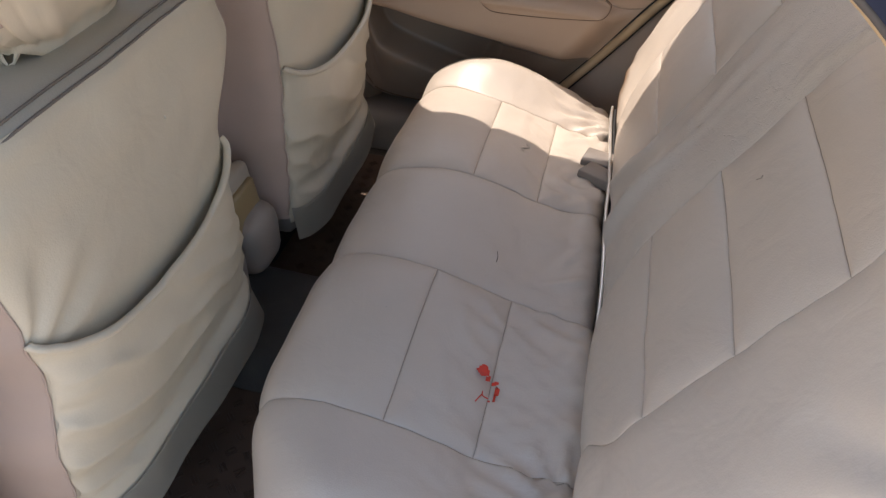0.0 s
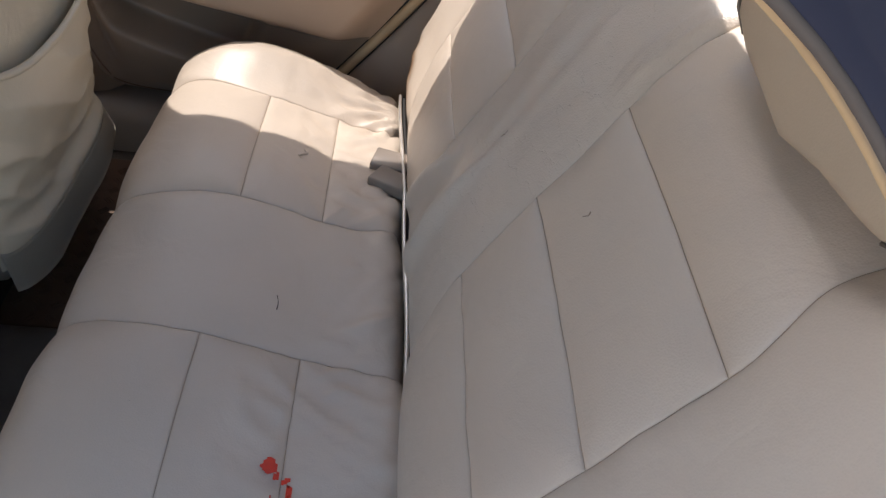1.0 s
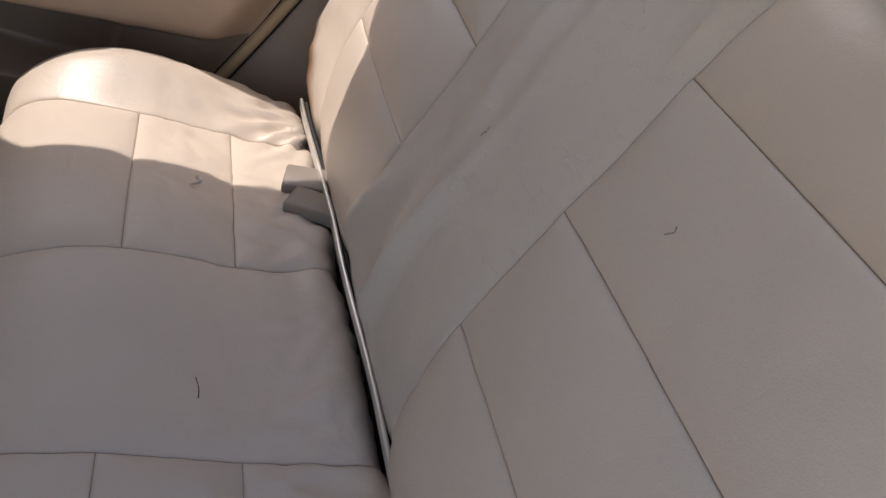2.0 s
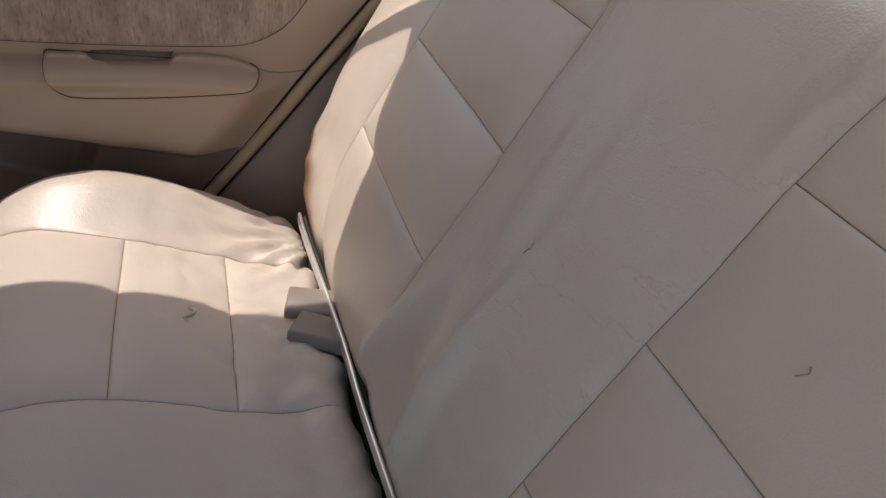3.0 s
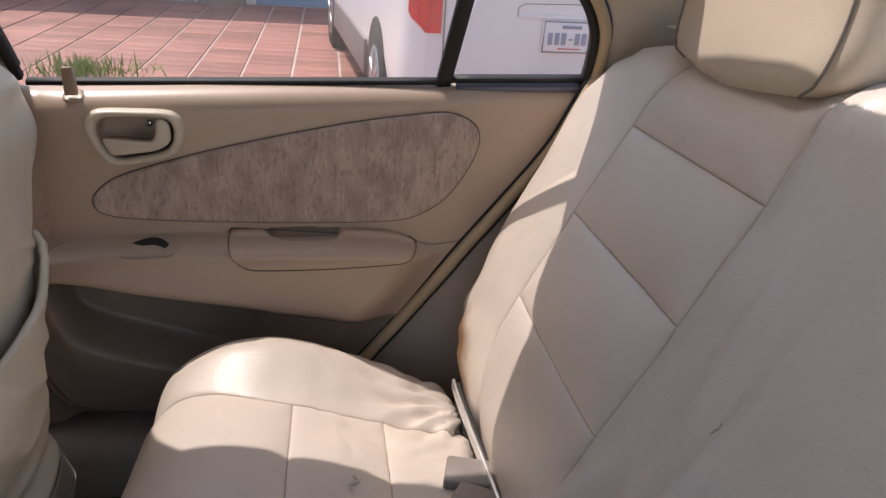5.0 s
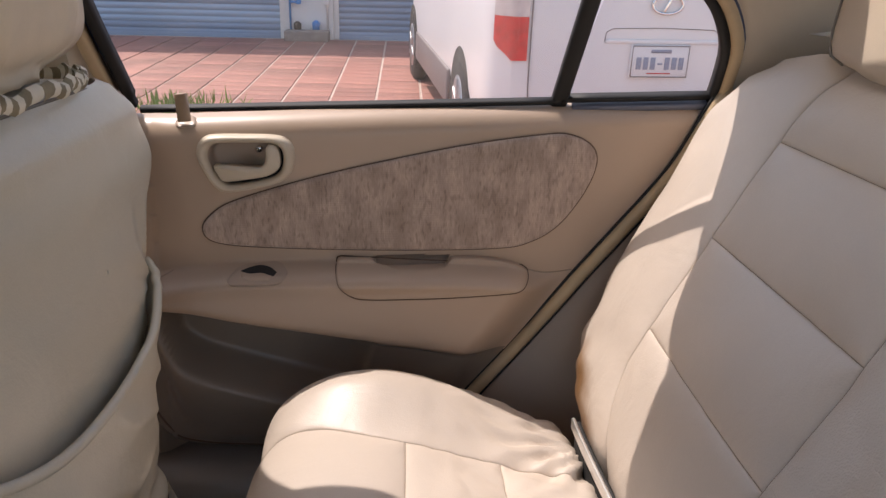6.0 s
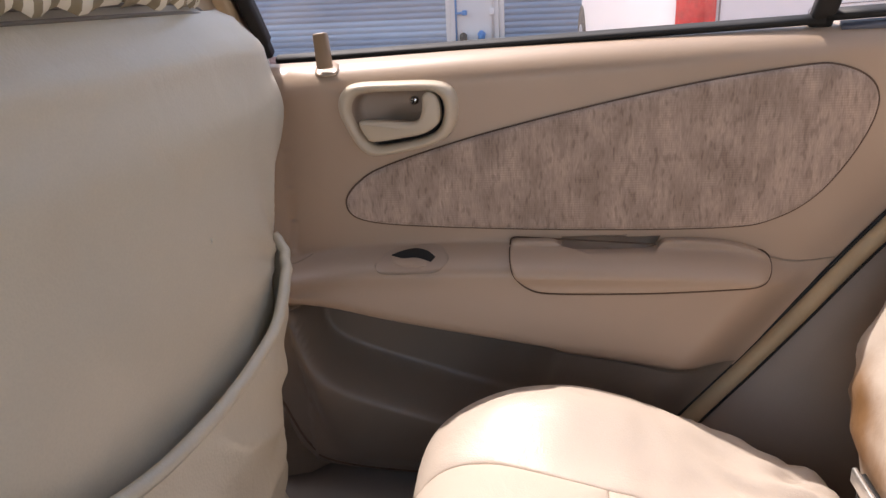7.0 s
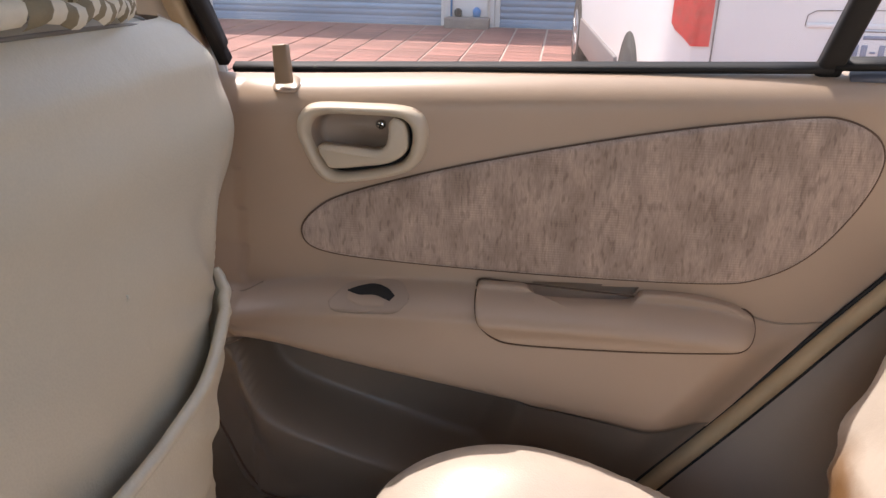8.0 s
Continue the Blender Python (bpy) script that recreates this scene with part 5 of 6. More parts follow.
# front of the cabin
dash = thing("dashboard", (-1.45, 0, 0.5), "beige moulded dashboard under the windscreen", "dashboard")
part("dash_top", box((-1.75, -0.68, 0.62), (-1.28, 0.68, 0.90), 0.06, 4), LOWER, dash)
part("steering_wheel", tube([(-1.18 + 0.07 * math.sin(a), -0.33 + 0.19 * math.cos(a), 0.86 + 0.17 * math.sin(a)) for a in np.linspace(0, 2 * math.pi, 40)], 0.014, 8, False), DARK, dash)
for side, word in ((1, "right"), (-1, "left")):
    setting("wall_b_pillar_" + word, tube([(-0.50, side * 0.70, 0.40), (-0.525, side * 0.69, 0.92), (-0.548, side * 0.615, 1.08), (-0.555, side * 0.54, 1.24)], [0.06, 0.044, 0.036, 0.036], 12), HEADLINER, "beige centre pillar trim", "pillar", True)
    setting("wall_a_pillar_" + word, tube([(-1.75, side * 0.66, 0.92), (-1.1, side * 0.55, 1.25)], 0.035, 10), HEADLINER, "beige windscreen pillar trim", "pillar", True)
    y0, y1 = sorted((side * 0.66, side * 0.78))
    setting("door_front_" + word, box((-1.55, y0, 0.22), (-0.54, y1, 0.975), 0.03, 3), TRIM, "beige closed front door", "door")
setting("wall_scuttle", box((-1.9, -0.70, 0.3), (-1.75, 0.70, 0.92), 0.02), BLUE_PAINT, "dark blue bulkhead and bonnet edge", "car body")
bm = prism([(-1.82, -0.62, 0.92), (-1.82, 0.62, 0.92), (-1.15, 0.54, 1.30), (-1.15, -0.54, 1.30)], (0.002, 0, -0.004))
setting("window_screen", bm, SCREEN_GLASS, "windscreen glass", "window")
belt = thing("seat_belt", (-0.45, 0.60, 0.90), "beige seat belt webbing hanging down the centre pillar", "seat belt")
bm = bmesh.new()
grid(bm, [[Vector((-0.508 + 0.001 * math.sin(z * 30), 0.585 - 0.30 * max(z - 0.98, 0), z)), Vector((-0.531, 0.575 - 0.30 * max(z - 0.98, 0), z))] for z in np.linspace(0.90, 1.18, 30)])
bmesh.ops.solidify(bm, geom=bm.faces[:], thickness=0.0015)
part("webbing", bm, TRIM_LIGHT, belt)


# ---- marks on the seat ----
def on_cushion(x, y, lift=0.004):
    s = CUSHION.where(lambda q: q.x > x and q.z > 0.5)
    p = cushion_at(y, s)
    p.z += lift
    return p


marks = thing("paint_smear", on_cushion(0.0, -0.27), "small red paint smear on the beige cushion", "paint mark")
rnd = random.Random(7)


def blob(x, y, r, squeeze, turn, seed):
    ring = []
    for k in range(26):
        a = 2 * math.pi * k / 26
        rr = r * (1 + 0.45 * noise.noise(Vector((math.cos(a) * 1.5, math.sin(a) * 1.5, seed))))
        u, w = rr * math.cos(a), rr * math.sin(a) * squeeze
        ring.append(on_cushion(x + u * math.cos(turn) - w * math.sin(turn), y + u * math.sin(turn) + w * math.cos(turn), 0.0042))
    bm = bmesh.new()
    c = on_cushion(x, y, 0.0048)
    vs = [bm.verts.new(q) for q in ring]
    cv = bm.verts.new(c)
    for i in range(26):
        bm.faces.new((vs[i], vs[(i + 1) % 26], cv))
    bmesh.ops.recalc_face_normals(bm, faces=bm.faces)
    return bm


for i, (x, y, r, q, a) in enumerate(((-0.010, -0.270, 0.0090, 0.85, 0.3), (-0.003, -0.279, 0.0042, 0.7, 1.2), (0.006, -0.284, 0.0055, 0.5, 0.9), (0.010, -0.294, 0.0075, 0.5, 1.5),
                                      (0.010, -0.306, 0.0048, 0.4, 1.4), (0.005, -0.310, 0.0032, 0.3, 1.3))):
    part("smear", blob(x, y, r, q, a, i * 2.3), RED_PAINT, marks)
for line in (((-0.013, -0.318), (-0.009, -0.311), (-0.006, -0.305), (-0.007, -0.300)), ((-0.007, -0.305), (-0.002, -0.307), (0.003, -0.308))):
    part("streak", tube(curve([on_cushion(x, y, 0.0040) for x, y in line], 12), 0.0008, 5), RED_PAINT, marks)


def scribble(name, label, points, lift, radius, mat):
    t = thing(name, points[0], label, "mark")
    part("stroke", tube(curve(points, 20), radius, 5), mat, t)


hx = [on_cushion(-0.038 + 0.004 * math.sin(k), -0.038 - 0.012 * k, 0.0045) for k in range(3)]
scribble("hair", "short dark curved hair lying on the cushion", hx, 0, 0.0008, DARK)
pen = [on_cushion(-0.217 + 0.010 * math.cos(a) + 0.0012 * a, -0.246 + 0.008 * math.sin(1.15 * a), 0.0035) for a in np.linspace(0, 13, 26)]
scribble("pen_scribble", "faint pen scribble on the cushion front", pen, 0, 0.0005, INK)
pen = [on_cushion(-0.222 + 0.05 * k, -0.235 + 0.010 * math.sin(k * 2.2), 0.0035) for k in np.linspace(0, 0.62, 7)]
scribble("pen_scribble", "faint pen stroke on the cushion front", pen, 0, 0.0004, INK)
pen = [on_cushion(-0.188 + 0.05 * k, -0.226 + 0.004 * math.sin(k * 6), 0.0035) for k in np.linspace(0, 0.7, 7)]
scribble("pen_scribble", "faint pen stroke on the cushion front", pen, 0, 0.0004, INK)


def on_back(y, z, lift=0.0045):
    s = BACK.where(lambda q: q.z > z)
    return back_at(y, s) + Vector((-0.88, 0, 0.47)) * lift


# old creases pressed into the middle panel
for (y0, z0), (y1, z1) in (((0.088, 0.968), (0.008, 0.960)), ((0.090, 1.010), (0.061, 1.006)), ((0.060, 0.914), (0.023, 0.909)), ((-0.073, 0.991), (-0.119, 0.985)), ((-0.078, 0.815), (-0.101, 0.812)),
                             ((0.070, 0.952), (0.022, 0.946)), ((0.052, 0.938), (0.012, 0.934)), ((0.046, 0.985), (0.020, 0.981)), ((-0.020, 0.902), (-0.055, 0.896))):
    mark = [on_back(y0 + (y1 - y0) * f, z0 + (z1 - z0) * f, 0.0004) for f in np.linspace(0, 1, 8)]
    part("crease", tube(curve(mark, 20), [0.0001 + 0.0007 * math.sin(math.pi * k / 19) for k in range(20)], 5), LEATHER_WORN, backrest)
for k in range(34):
    f = k / 33
    p = on_back(-0.001 + 0.006 * math.sin(2.4 * f), 0.98 - 0.125 * f, 0.0006)
    if k % 3 != 2:
        part("crease", tube([p, on_back(-0.001 + 0.006 * math.sin(2.4 * f + 0.05), 0.98 - 0.125 * (f + 0.02), 0.0006)], 0.0006, 5), LEATHER_WORN, backrest)
for y, z in ((0.010, 0.809), (-0.207, 0.882)):
    scribble("scuff_mark", "tiny dark scuff on the backrest", [on_back(y, z), on_back(y - 0.002, z + 0.003), on_back(y - 0.004, z + 0.005), on_back(y - 0.002, z + 0.008)], 0, 0.0005, SCUFF)

flake = thing("peeling_flake", on_cushion(-0.035, 0.25), "small peeling flake of leatherette on the cushion", "flake")
edge = [(-0.034, 0.266), (-0.040, 0.260), (-0.034, 0.254), (-0.039, 0.247), (-0.046, 0.241), (-0.041, 0.234)]
bm = tube(curve([on_cushion(x, y, 0.0032) for x, y in edge], 24), [0.0004 + 0.0016 * math.sin(math.pi * k / 23) for k in range(24)], 6)
part("curl", bm, LEATHER, flake)

# specks of lint
for x, y, z in ((-0.399, -0.262, 0.876), (-0.397, 0.296, 0.690), (-0.401, 0.342, 0.818)):
    lint = thing("lint_speck", (x, y, z), "tiny white speck of lint on the seat cover", "speck", "lint specks")
    part("fibre", tube([(x + 0.003, y, z), (x + 0.003, y + 0.0012, z + 0.002), (x + 0.003, y + 0.0006, z + 0.004)], 0.0009, 6), STRIPE_LIGHT, lint)
lint = thing("floor_thread", (-0.27, 0.22, 0.30), "short white thread lying on the dark floor mat", "thread")
part("thread", tube(curve([(-0.305, 0.235, 0.303), (-0.297, 0.238, 0.306), (-0.288, 0.233, 0.304)], 12), 0.0009, 6), STRIPE_LIGHT, lint)

# ---- outside ----
GROUND, RAMP0, SLOPE = -0.14, 3.6, 0.045


def ground_z(y):
    return GROUND + SLOPE * min(max(y - RAMP0, 0.0), 8.0)


WALL_Y = 10.9
bm = bmesh.new()
ys = [-400, -60, -10, 0, RAMP0, RAMP0 + 2, RAMP0 + 4, RAMP0 + 6, RAMP0 + 8, 60, 400]
grid(bm, [[Vector((x, y, ground_z(y) - 0.02)) for x in (-400, -60, -15, -5, 0, 5, 15, 60, 400)] for y in ys], flip=True)
setting("ground", bm, EARTH, "dusty concrete yard ground", "ground", True)
bm = bmesh.new()
grid(bm, [[Vector((x, y, ground_z(y) - 0.006)) for x in (-9.0, 7.5)] for y in (1.0, RAMP0, RAMP0 + 3, RAMP0 + 6, WALL_Y)], flip=True)
pavement = setting("pavement", bm, GROUT, "red tiled yard paving with pale cement joints", "paving")

# paving tiles: those in the seen stretch are pieces of their own
TW, TL, JX, JY = 0.42, 0.21, 0.026, 0.007


def tile_mesh():
    bm = box((-(TW - JX) / 2, -(TL - JY) / 2, -0.01), ((TW - JX) / 2, (TL - JY) / 2, 0.004), 0.0)
    return bm


tmesh = bpy.data.meshes.new("tile")
_b = tile_mesh()
_b.to_mesh(tmesh)
_b.free()
tile_mat = TILE.copy()
tn, tl = tile_mat.node_tree.nodes, tile_mat.node_tree.links
info = tn.new("ShaderNodeObjectInfo")
hsv = tn.new("ShaderNodeHueSaturation")
vr = tn.new("ShaderNodeMapRange")
vr.inputs["To Min"].default_value, vr.inputs["To Max"].default_value = 0.78, 1.2
tl.new(info.outputs["Random"], vr.inputs["Value"])
tl.new(vr.outputs[0], hsv.inputs["Value"])
src = tn["Principled BSDF"].inputs["Base Color"].links[0].from_socket
tl.new(src, hsv.inputs["Color"])
tl.new(hsv.outputs[0], tn["Principled BSDF"].inputs["Base Color"])
tmesh.materials.append(tile_mat)
rest = bmesh.new()
count = 0
pitch = math.degrees(math.atan(SLOPE))
y, r = 1.1, 0
while y < WALL_Y - 0.15:
    for k in range(-20, 17):
        x = -0.79 + TW * (k + 0.5)
        near = -2.9 < x < 0.6 and 6.0 < y < 11.5
        tilt = pitch if y > RAMP0 else 0
        m = pose(x, y + TL / 2, ground_z(y + TL / 2) + 0.0015 * noise.noise(Vector((x * 3, y * 3, 0))), tilt, 0, 0)
        if near and count < 300:
            t = new("tile", tmesh)
            t.parent = pavement
            t.matrix_basis = m
            count += 1
        else:
            h = [(-(TW - JX) / 2, -(TL - JY) / 2), ((TW - JX) / 2, -(TL - JY) / 2), ((TW - JX) / 2, (TL - JY) / 2), (-(TW - JX) / 2, (TL - JY) / 2)]
            vs = [rest.verts.new(m @ Vector((a, b, 0.004))) for a, b in h] + [rest.verts.new(m @ Vector((a, b, -0.01))) for a, b in h]
            rest.faces.new(vs[:4])
            for i in range(4):
                rest.faces.new((vs[i], vs[4 + i], vs[4 + (i + 1) % 4], vs[(i + 1) % 4]))
    y += TL
    r += 1
tagged(part("tile_field", rest, TILE, pavement, smooth=False), kind="stuff")

# grass tuft growing through the paving
tuft = bmesh.new()
rnd = random.Random(3)
for i in range(420):
    a, d = rnd.uniform(0, 6.28), abs(rnd.gauss(0, 0.22))
    x, y = -2.02 + 1.3 * d * math.cos(a), 6.15 + d * math.sin(a)
    h, w, b = rnd.uniform(0.05, 0.16), rnd.uniform(0.004, 0.009), rnd.uniform(0, 6.28)
    z = ground_z(y)
    lean = Vector((rnd.uniform(-0.06, 0.06), rnd.uniform(-0.06, 0.06), h))
    s = Vector((math.cos(b), math.sin(b), 0)) * w
    p = Vector((x, y, z))
    v = [tuft.verts.new(q) for q in (p - s, p + s, p + lean * 0.6 + s * 0.7, p + lean, p + lean * 0.6 - s * 0.7)]
    tuft.faces.new(v)
tagged(part("grass_tuft", tuft, GRASS, None, "bright green grass tuft growing in the paving", smooth=False), category="grass", kind="stuff")

# building with roller shutters
ZB = ground_z(WALL_Y)


def shutter(x0, x1, low_band):
    s = thing("roller_shutter", ((x0 + x1) / 2, WALL_Y, ZB), "closed blue-grey corrugated steel roller shutter", "shutter", "roller shutters")
    z, k = ZB + 0.02, 0
    pitchz = 0.085
    while z < ZB + 2.9:
        bm = bmesh.new()
        prof = [(0.0, 0.0), (-0.010, 0.008), (-0.020, 0.03), (-0.022, 0.05), (-0.012, 0.072), (0.0, 0.079), (0.0, 0.085)]
        grid(bm, [[Vector((x, WALL_Y + 0.04 + dy, z + dz)) for x in (x0, x1)] for dy, dz in prof])
        bmesh.ops.recalc_face_normals(bm, faces=bm.faces)
        part("slat", bm, SHUTTER_LOW if low_band and 0.12 < z - ZB < low_band else SHUTTER, s)
        z += pitchz
        k += 1
    part("bottom_rail", box((x0, WALL_Y + 0.0, ZB - 0.01), (x1, WALL_Y + 0.05, ZB + 0.05), 0.004), SHUTTER, s)
    for x in (x0 - 0.03, x1 + 0.03):
        part("guide_rail", box((x - 0.035, WALL_Y - 0.01, ZB), (x + 0.035, WALL_Y + 0.07, ZB + 2.95), 0.004), PLASTER, s)
    part("shutter_box", box((x0 - 0.06, WALL_Y - 0.06, ZB + 2.85), (x1 + 0.06, WALL_Y + 0.2, ZB + 3.2), 0.01), SHUTTER, s)
    return s


PIL0, PIL1 = -1.80, -1.12
shutter(-5.3, PIL0 - 0.07, 0.42)
shutter(PIL1 + 0.07, 2.6, 0.0)
shutter(-9.2, -5.9, 0.42)
for a, b, word in ((PIL0, PIL1, "a"), (-5.83, -5.37, "b"), (2.67, 4.6, "c"), (-13, -9.27, "d"), (4.6, 12, "e")):
    bm = box((a, WALL_Y - 0.04, ZB - 0.1), (b, WALL_Y + 0.3, ZB + 3.2), 0.006)
    setting("wall_pier_" + word, bm, PLASTER, "white plastered wall between roller shutters", "wall")
setting("wall_building_upper", box((-13, WALL_Y - 0.04, ZB + 3.2), (12, WALL_Y + 0.3, ZB + 4.0)), PLASTER, "white plastered upper wall of the building", "wall")
setting("wall_building_inside", box((-13, WALL_Y + 0.3, ZB - 0.1), (12, WALL_Y + 0.4, ZB + 4.0)), PLASTER, "plain wall behind the shutters", "wall")

taps = thing("water_pipes", (PIL0 + 0.15, WALL_Y - 0.07, ZB), "blue plastic water pipes with taps on the white pier", "pipes")
xp = PIL0 + 0.08
part("riser", tube([(xp, WALL_Y - 0.07, ZB + 0.1), (xp, WALL_Y - 0.07, ZB + 2.4)], 0.016, 8), PIPE_BLUE, taps)
part("branch", tube([(xp, WALL_Y - 0.07, ZB + 0.50), (xp + 0.13, WALL_Y - 0.10, ZB + 0.50)], 0.018, 8), PIPE_BLUE, taps)
part("tap", box((xp + 0.09, WALL_Y - 0.13, ZB + 0.47), (xp + 0.16, WALL_Y - 0.07, ZB + 0.54), 0.012), PIPE_BLUE, taps)
part("valve", turned(tube([(0, 0, -0.03), (0, 0, 0.05), (0, 0, 0.08)], [0.05, 0.055, 0.02], 10), pose(xp + 0.10, WALL_Y - 0.1, ZB + 0.16)), DARK, taps)
part("valve", turned(tube([(0, 0, -0.03), (0, 0, 0.06), (0, 0, 0.10)], [0.05, 0.06, 0.02], 10), pose(xp + 0.36, WALL_Y - 0.1, ZB + 0.16)), PIPE_BLUE, taps)
part("riser", tube([(PIL1 - 0.08, WALL_Y - 0.06, ZB + 0.1), (PIL1 - 0.08, WALL_Y - 0.06, ZB + 2.4)], 0.018, 8), PLASTER, taps)
part("joint_box", box((PIL1 - 0.13, WALL_Y - 0.10, ZB + 0.46), (PIL1 - 0.05, WALL_Y - 0.04, ZB + 0.56), 0.01), PLASTER, taps)
trough = thing("stone_trough", ((PIL0 + PIL1) / 2, WALL_Y - 0.2, ZB), "weathered grey concrete block below the taps", "trough")
part("block", box((PIL0 + 0.02, WALL_Y - 0.36, ZB - 0.03), (PIL1 - 0.05, WALL_Y - 0.06, ZB + 0.13), 0.02, 2), STONE, trough)


# ---- van ----
def van():
    v = thing("van", (1.30, 3.9, GROUND), "white parked passenger van seen from behind", "van")
    L, W = 5.1, 1.92
    ROOF = [(0.0, 1.42), (0.05, 1.78), (0.25, 1.92), (2.5, 1.93), (3.6, 1.88), (4.4, 1.25), (5.0, 0.95), (5.1, 0.7)]

    def half(y, z):
        """Half the van's width at a place."""
        hw = W / 2
        hw -= 0.10 * smooth(1.05, 1.9, z) + 0.03 * smooth(0.55, 0.3, z)
        hw -= 0.13 * (1 - min(y / 0.22, 1.0)) ** 2.2
        hw -= 0.25 * smooth(4.2, 5.1, y)
        return hw

    bm = bmesh.new()
    rows = []
    for y in [0, 0.01, 0.03, 0.06, 0.1, 0.16, 0.24, 0.4, 0.7, 1.0, 1.5, 2.0, 2.6, 3.2, 3.8, 4.2, 4.6, 4.9, 5.05, 5.1]:
        top = table(ROOF, y)
        zs = [0.34, 0.42, 0.55, 0.7, 0.85, 1.0, 1.1, 1.25, 1.5, 1.7, 1.85, 2.0]
        zs = [0.34 + (z - 0.34) * (top - 0.34) / (2.0 - 0.34) for z in zs]
        ring = [Vector((-half(y, z), y, z)) for z in zs]
        ring += [Vector((-half(y, top) * 0.8, y, top + 0.03)), Vector((0, y, top + 0.05)), Vector((half(y, top) * 0.8, y, top + 0.03))]
        ring += [Vector((half(y, z), y, z)) for z in zs[::-1]]
        rows.append(ring)
    vv = grid(bm, rows)
    bm.faces.new(vv[0])
    bm.faces.new(vv[-1][::-1])
    bmesh.ops.recalc_face_normals(bm, faces=bm.faces)
    body = part("body", bm, VAN_WHITE, v)
    for s in (-1, 1):
        x = s * (W / 2 + 0.002)
        # The cladding's colour also carries the red paving's reflection.
        part("sill_cladding", box((x - 0.02, 1.45, 0.26), (x + 0.02, 3.7, 0.52), 0.015), VAN_GREY, v, "grey lower side cladding")
        part("side_window", box((s * 0.905 - 0.012, 0.5, 1.22), (s * 0.905 + 0.012, 2.1, 1.70), 0.01), VAN_GLASS, body)
        part("side_window", box((s * 0.905 - 0.012, 2.2, 1.22), (s * 0.905 + 0.012, 3.6, 1.70), 0.01), VAN_GLASS, body)
        for y in (0.98, 4.15):
            # Near-black disc on the body stands for the arch's shaded hollow.
            arch = tube([(s * (W / 2 - 0.10), y, 0.34), (s * (W / 2 + 0.004), y, 0.34)], 0.40, 28)
            part("wheel_arch", arch, DARK, body)
            w = tube([(s * (W / 2 - 0.16), y, 0.335), (s * (W / 2 - 0.13), y, 0.335), (s * (W / 2 - 0.01), y, 0.335), (s * (W / 2 + 0.010), y, 0.335)], [0.30, 0.335, 0.335, 0.30], 32)
            wheel = part("wheel", w, TYRE, v)
            part("rim", tube([(s * (W / 2 + 0.004), y, 0.335), (s * (W / 2 + 0.014), y, 0.335), (s * (W / 2 + 0.016), y, 0.335)], [0.225, 0.215, 0.05], 28), RIM, wheel)
            for k in range(6):
                part("spoke", turned(box((-0.006, -0.02, 0.04), (0.008, 0.02, 0.20), 0.004), pose(s * (W / 2 + 0.018), y, 0.335, 60 * k, 0, 0)), RIM, wheel)
        # tail lamp wraps the corner
        bm = bmesh.new()
        rr = []
        for z in np.linspace(0.80, 1.42, 20):
            f = 1.0
            row = []
            for k in range(9):
                q = k / 8
                yy = (1 - q) * (0.004 + 0.086 * smooth(0.795, 0.90, z))
                xx = half(yy, z) * (1.0 if q < 1 else 1) - 0.0
                if q > 0.6:
                    xx = half(0.0, z) - 0.075 * f * (q - 0.6) / 0.4
                    yy = 0.0
                row.append(Vector((s * (xx + 0.010 * (1 if q <= 0.6 else 0.4)), yy - 0.010, z)))
            rr.append(row)
        grid(bm, rr)
        for f in bm.faces:
            f.material_index = 1 if 1.04 < f.calc_center_median().z < 1.13 else 0
        bmesh.ops.recalc_face_normals(bm, faces=bm.faces)
        part("tail_lamp", bm, [LAMP_RED, LAMP_CLEAR], v, "red tail lamp with a clear band")
    # tailgate joint, handle recess, badge, plate
    for s in (-1, 1):
        part("tailgate_joint", tube(curve([(s * 0.740, -0.004, 1.45), (s * 0.742, -0.004, 0.9), (s * 0.735, -0.004, 0.58), (s * 0.69, -0.004, 0.47), (s * 0.60, -0.004, 0.455)], 30), 0.004, 5), VAN_GREY, body)
    part("bumper", box((-0.80, -0.06, 0.30), (0.80, 0.10, 0.44), 0.03, 3), VAN_WHITE, v)
    hl = [(-0.33, -0.003, 0.905), (-0.325, -0.003, 0.955), (-0.29, -0.003, 0.975), (0.0, -0.003, 0.982), (0.29, -0.003, 0.975), (0.325, -0.003, 0.955), (0.33, -0.003, 0.905)]
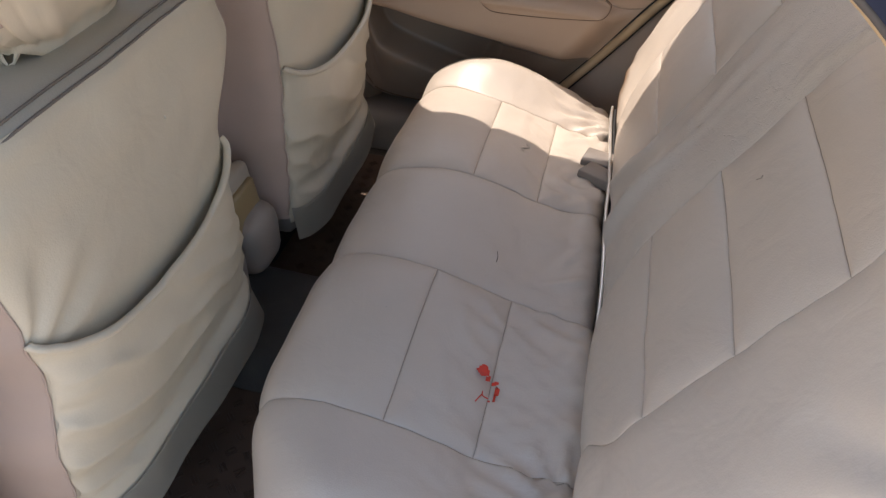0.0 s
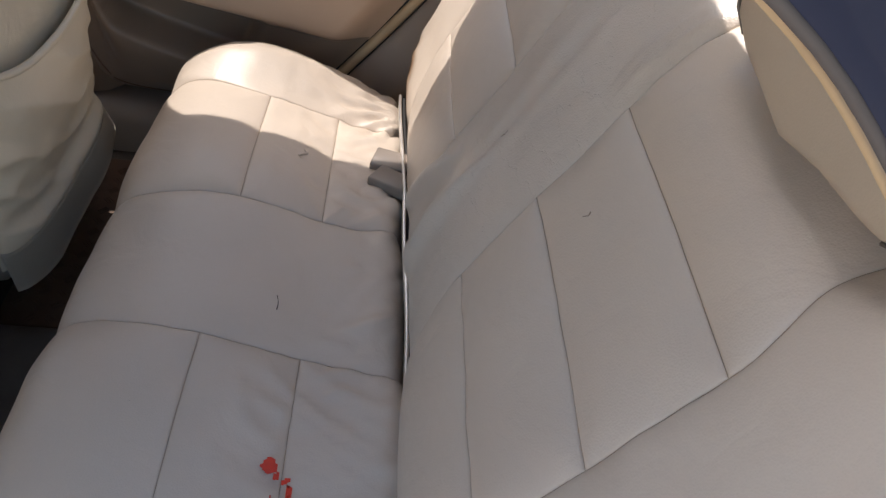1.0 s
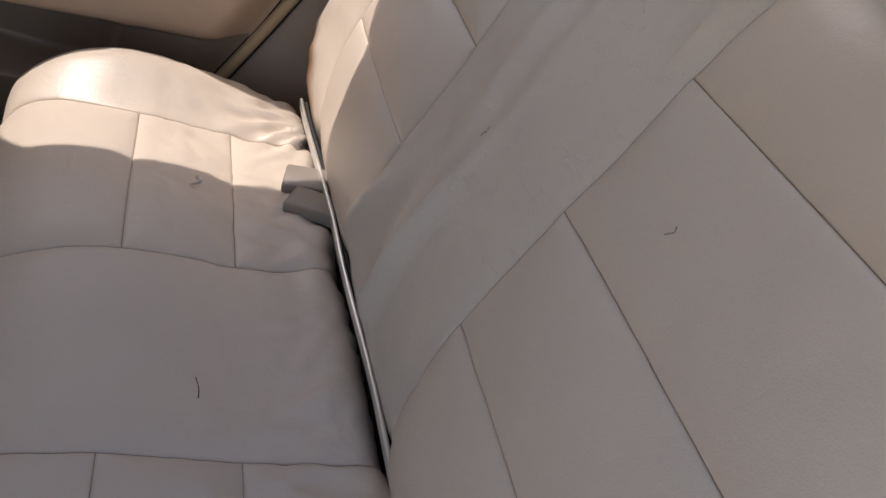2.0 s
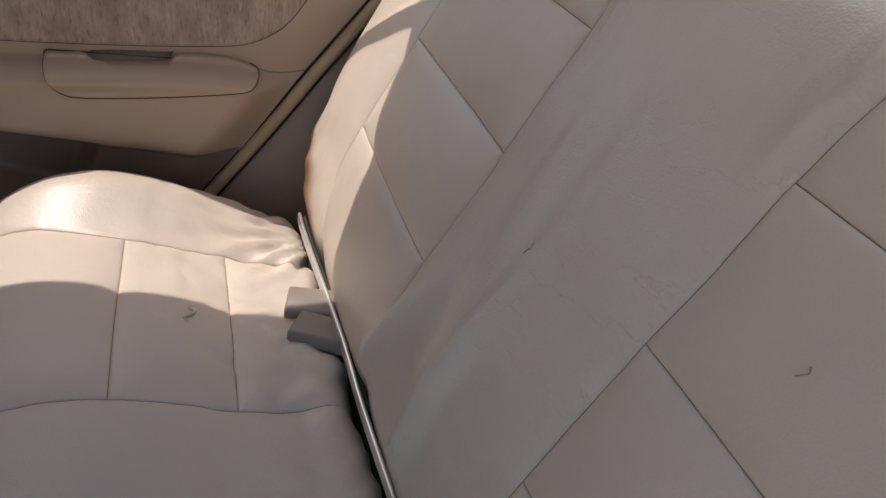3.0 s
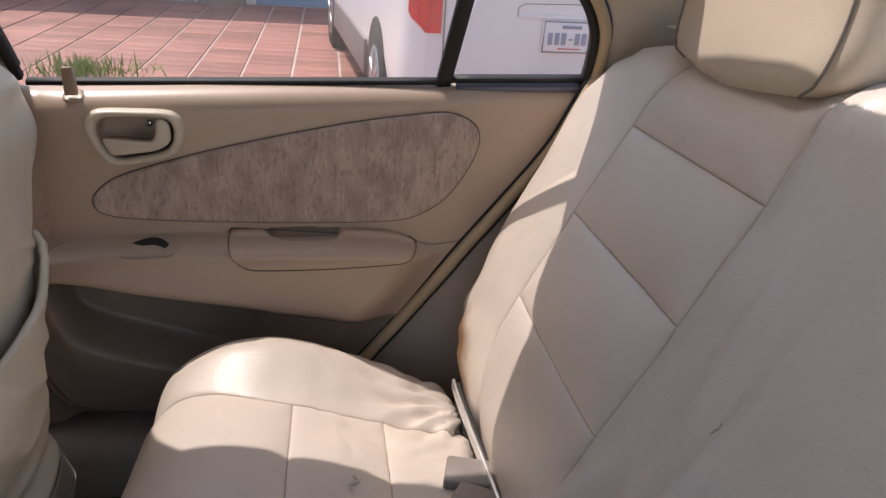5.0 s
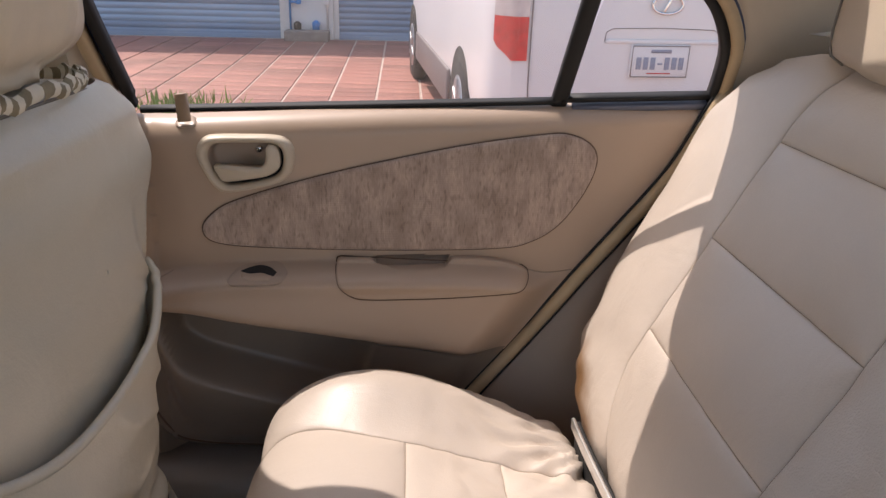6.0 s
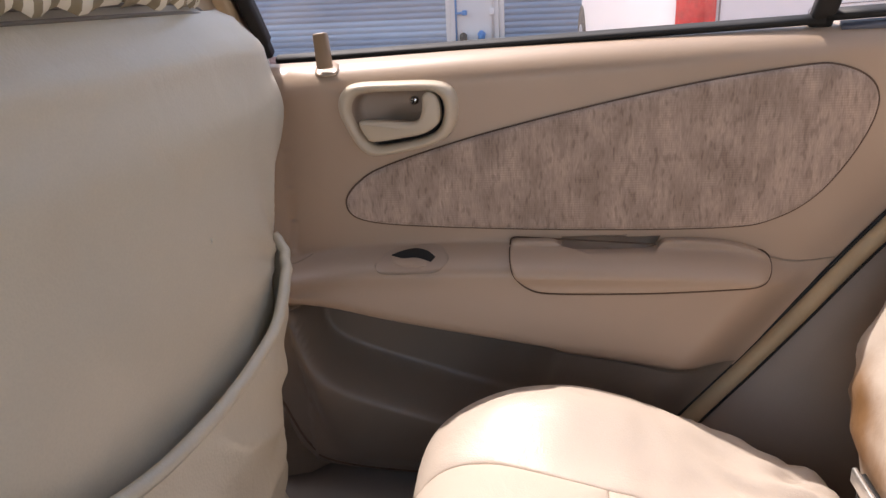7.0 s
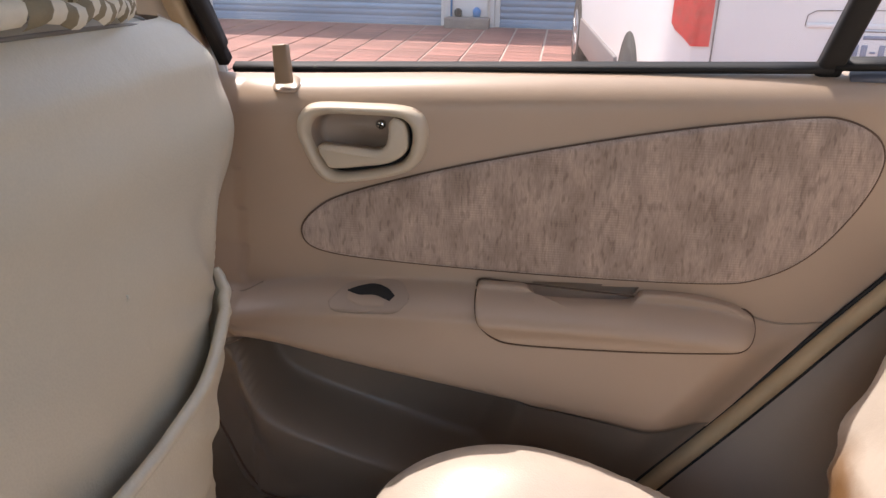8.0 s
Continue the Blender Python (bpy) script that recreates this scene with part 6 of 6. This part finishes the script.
    part("handle_line", tube(hl, 0.0022, 5), VAN_GREY, body)
    part("handle_ledge", box((-0.325, -0.010, 0.897), (0.325, 0.0, 0.922), 0.006), VAN_WHITE, body)
    part("badge", tube([(0.085 * math.cos(a), -0.012, 1.105 + 0.048 * math.sin(a)) for a in np.linspace(0, 2 * math.pi, 33)], 0.008, 6, False), CHROME, v, "oval chrome badge")
    part("badge_bar", turned(box((-0.008, -0.006, -0.04), (0.008, 0.006, 0.04), 0.003), pose(0, -0.012, 1.105, 0, 25, 0)), CHROME, v)
    plate = part("number_plate", box((-0.175, -0.020, 0.715), (0.165, -0.004, 0.895), 0.006), PLATE, v, "white number plate with blue bars")
    part("plate_rim", tube([(-0.168, -0.021, 0.722), (-0.168, -0.021, 0.888), (0.158, -0.021, 0.888), (0.158, -0.021, 0.722), (-0.168, -0.021, 0.722)], 0.0035, 5), VAN_GREY, plate)
    for k in range(7):
        x = -0.148 + 0.041 * k
        z0, z1 = (0.788, 0.798) if k == 3 else (0.762, 0.828)
        part("plate_bar", box((x + 0.005, -0.0235, z0), (x + 0.034, -0.0205, z1), 0.002), PLATE_BLUE, plate)
    part("plate_bar", box((-0.062, -0.0235, 0.852), (0.055, -0.0205, 0.870)), PLATE_BLUE, plate)
    part("plate_bar", box((-0.075, -0.0235, 0.738), (0.062, -0.0205, 0.744)), LAMP_RED, plate)
    part("rear_window", box((-0.66, -0.02, 1.28), (0.66, 0.05, 1.72), 0.02), VAN_GLASS, body)
    part("side_sticker", box((-0.968, 1.55, 1.02), (-0.958, 1.85, 1.30), 0.004), STICKER, v, "blue sticker")
    for o in v.children:
        o.matrix_parent_inverse = Matrix.Identity(4)
    for o in v.children_recursive:
        if o.parent is not v:
            o.matrix_parent_inverse = Matrix.Identity(4)
    v.matrix_basis = pose(1.30, 3.9, GROUND + 0.012, pitch, 0, 5.0)
    return v


van()

# low plain yard walls that close the place behind the camera
setting("wall_yard_side", box((12, -12.0, GROUND - 0.1), (12.3, WALL_Y, 2.6)), PLASTER, "plain white yard wall", "wall")
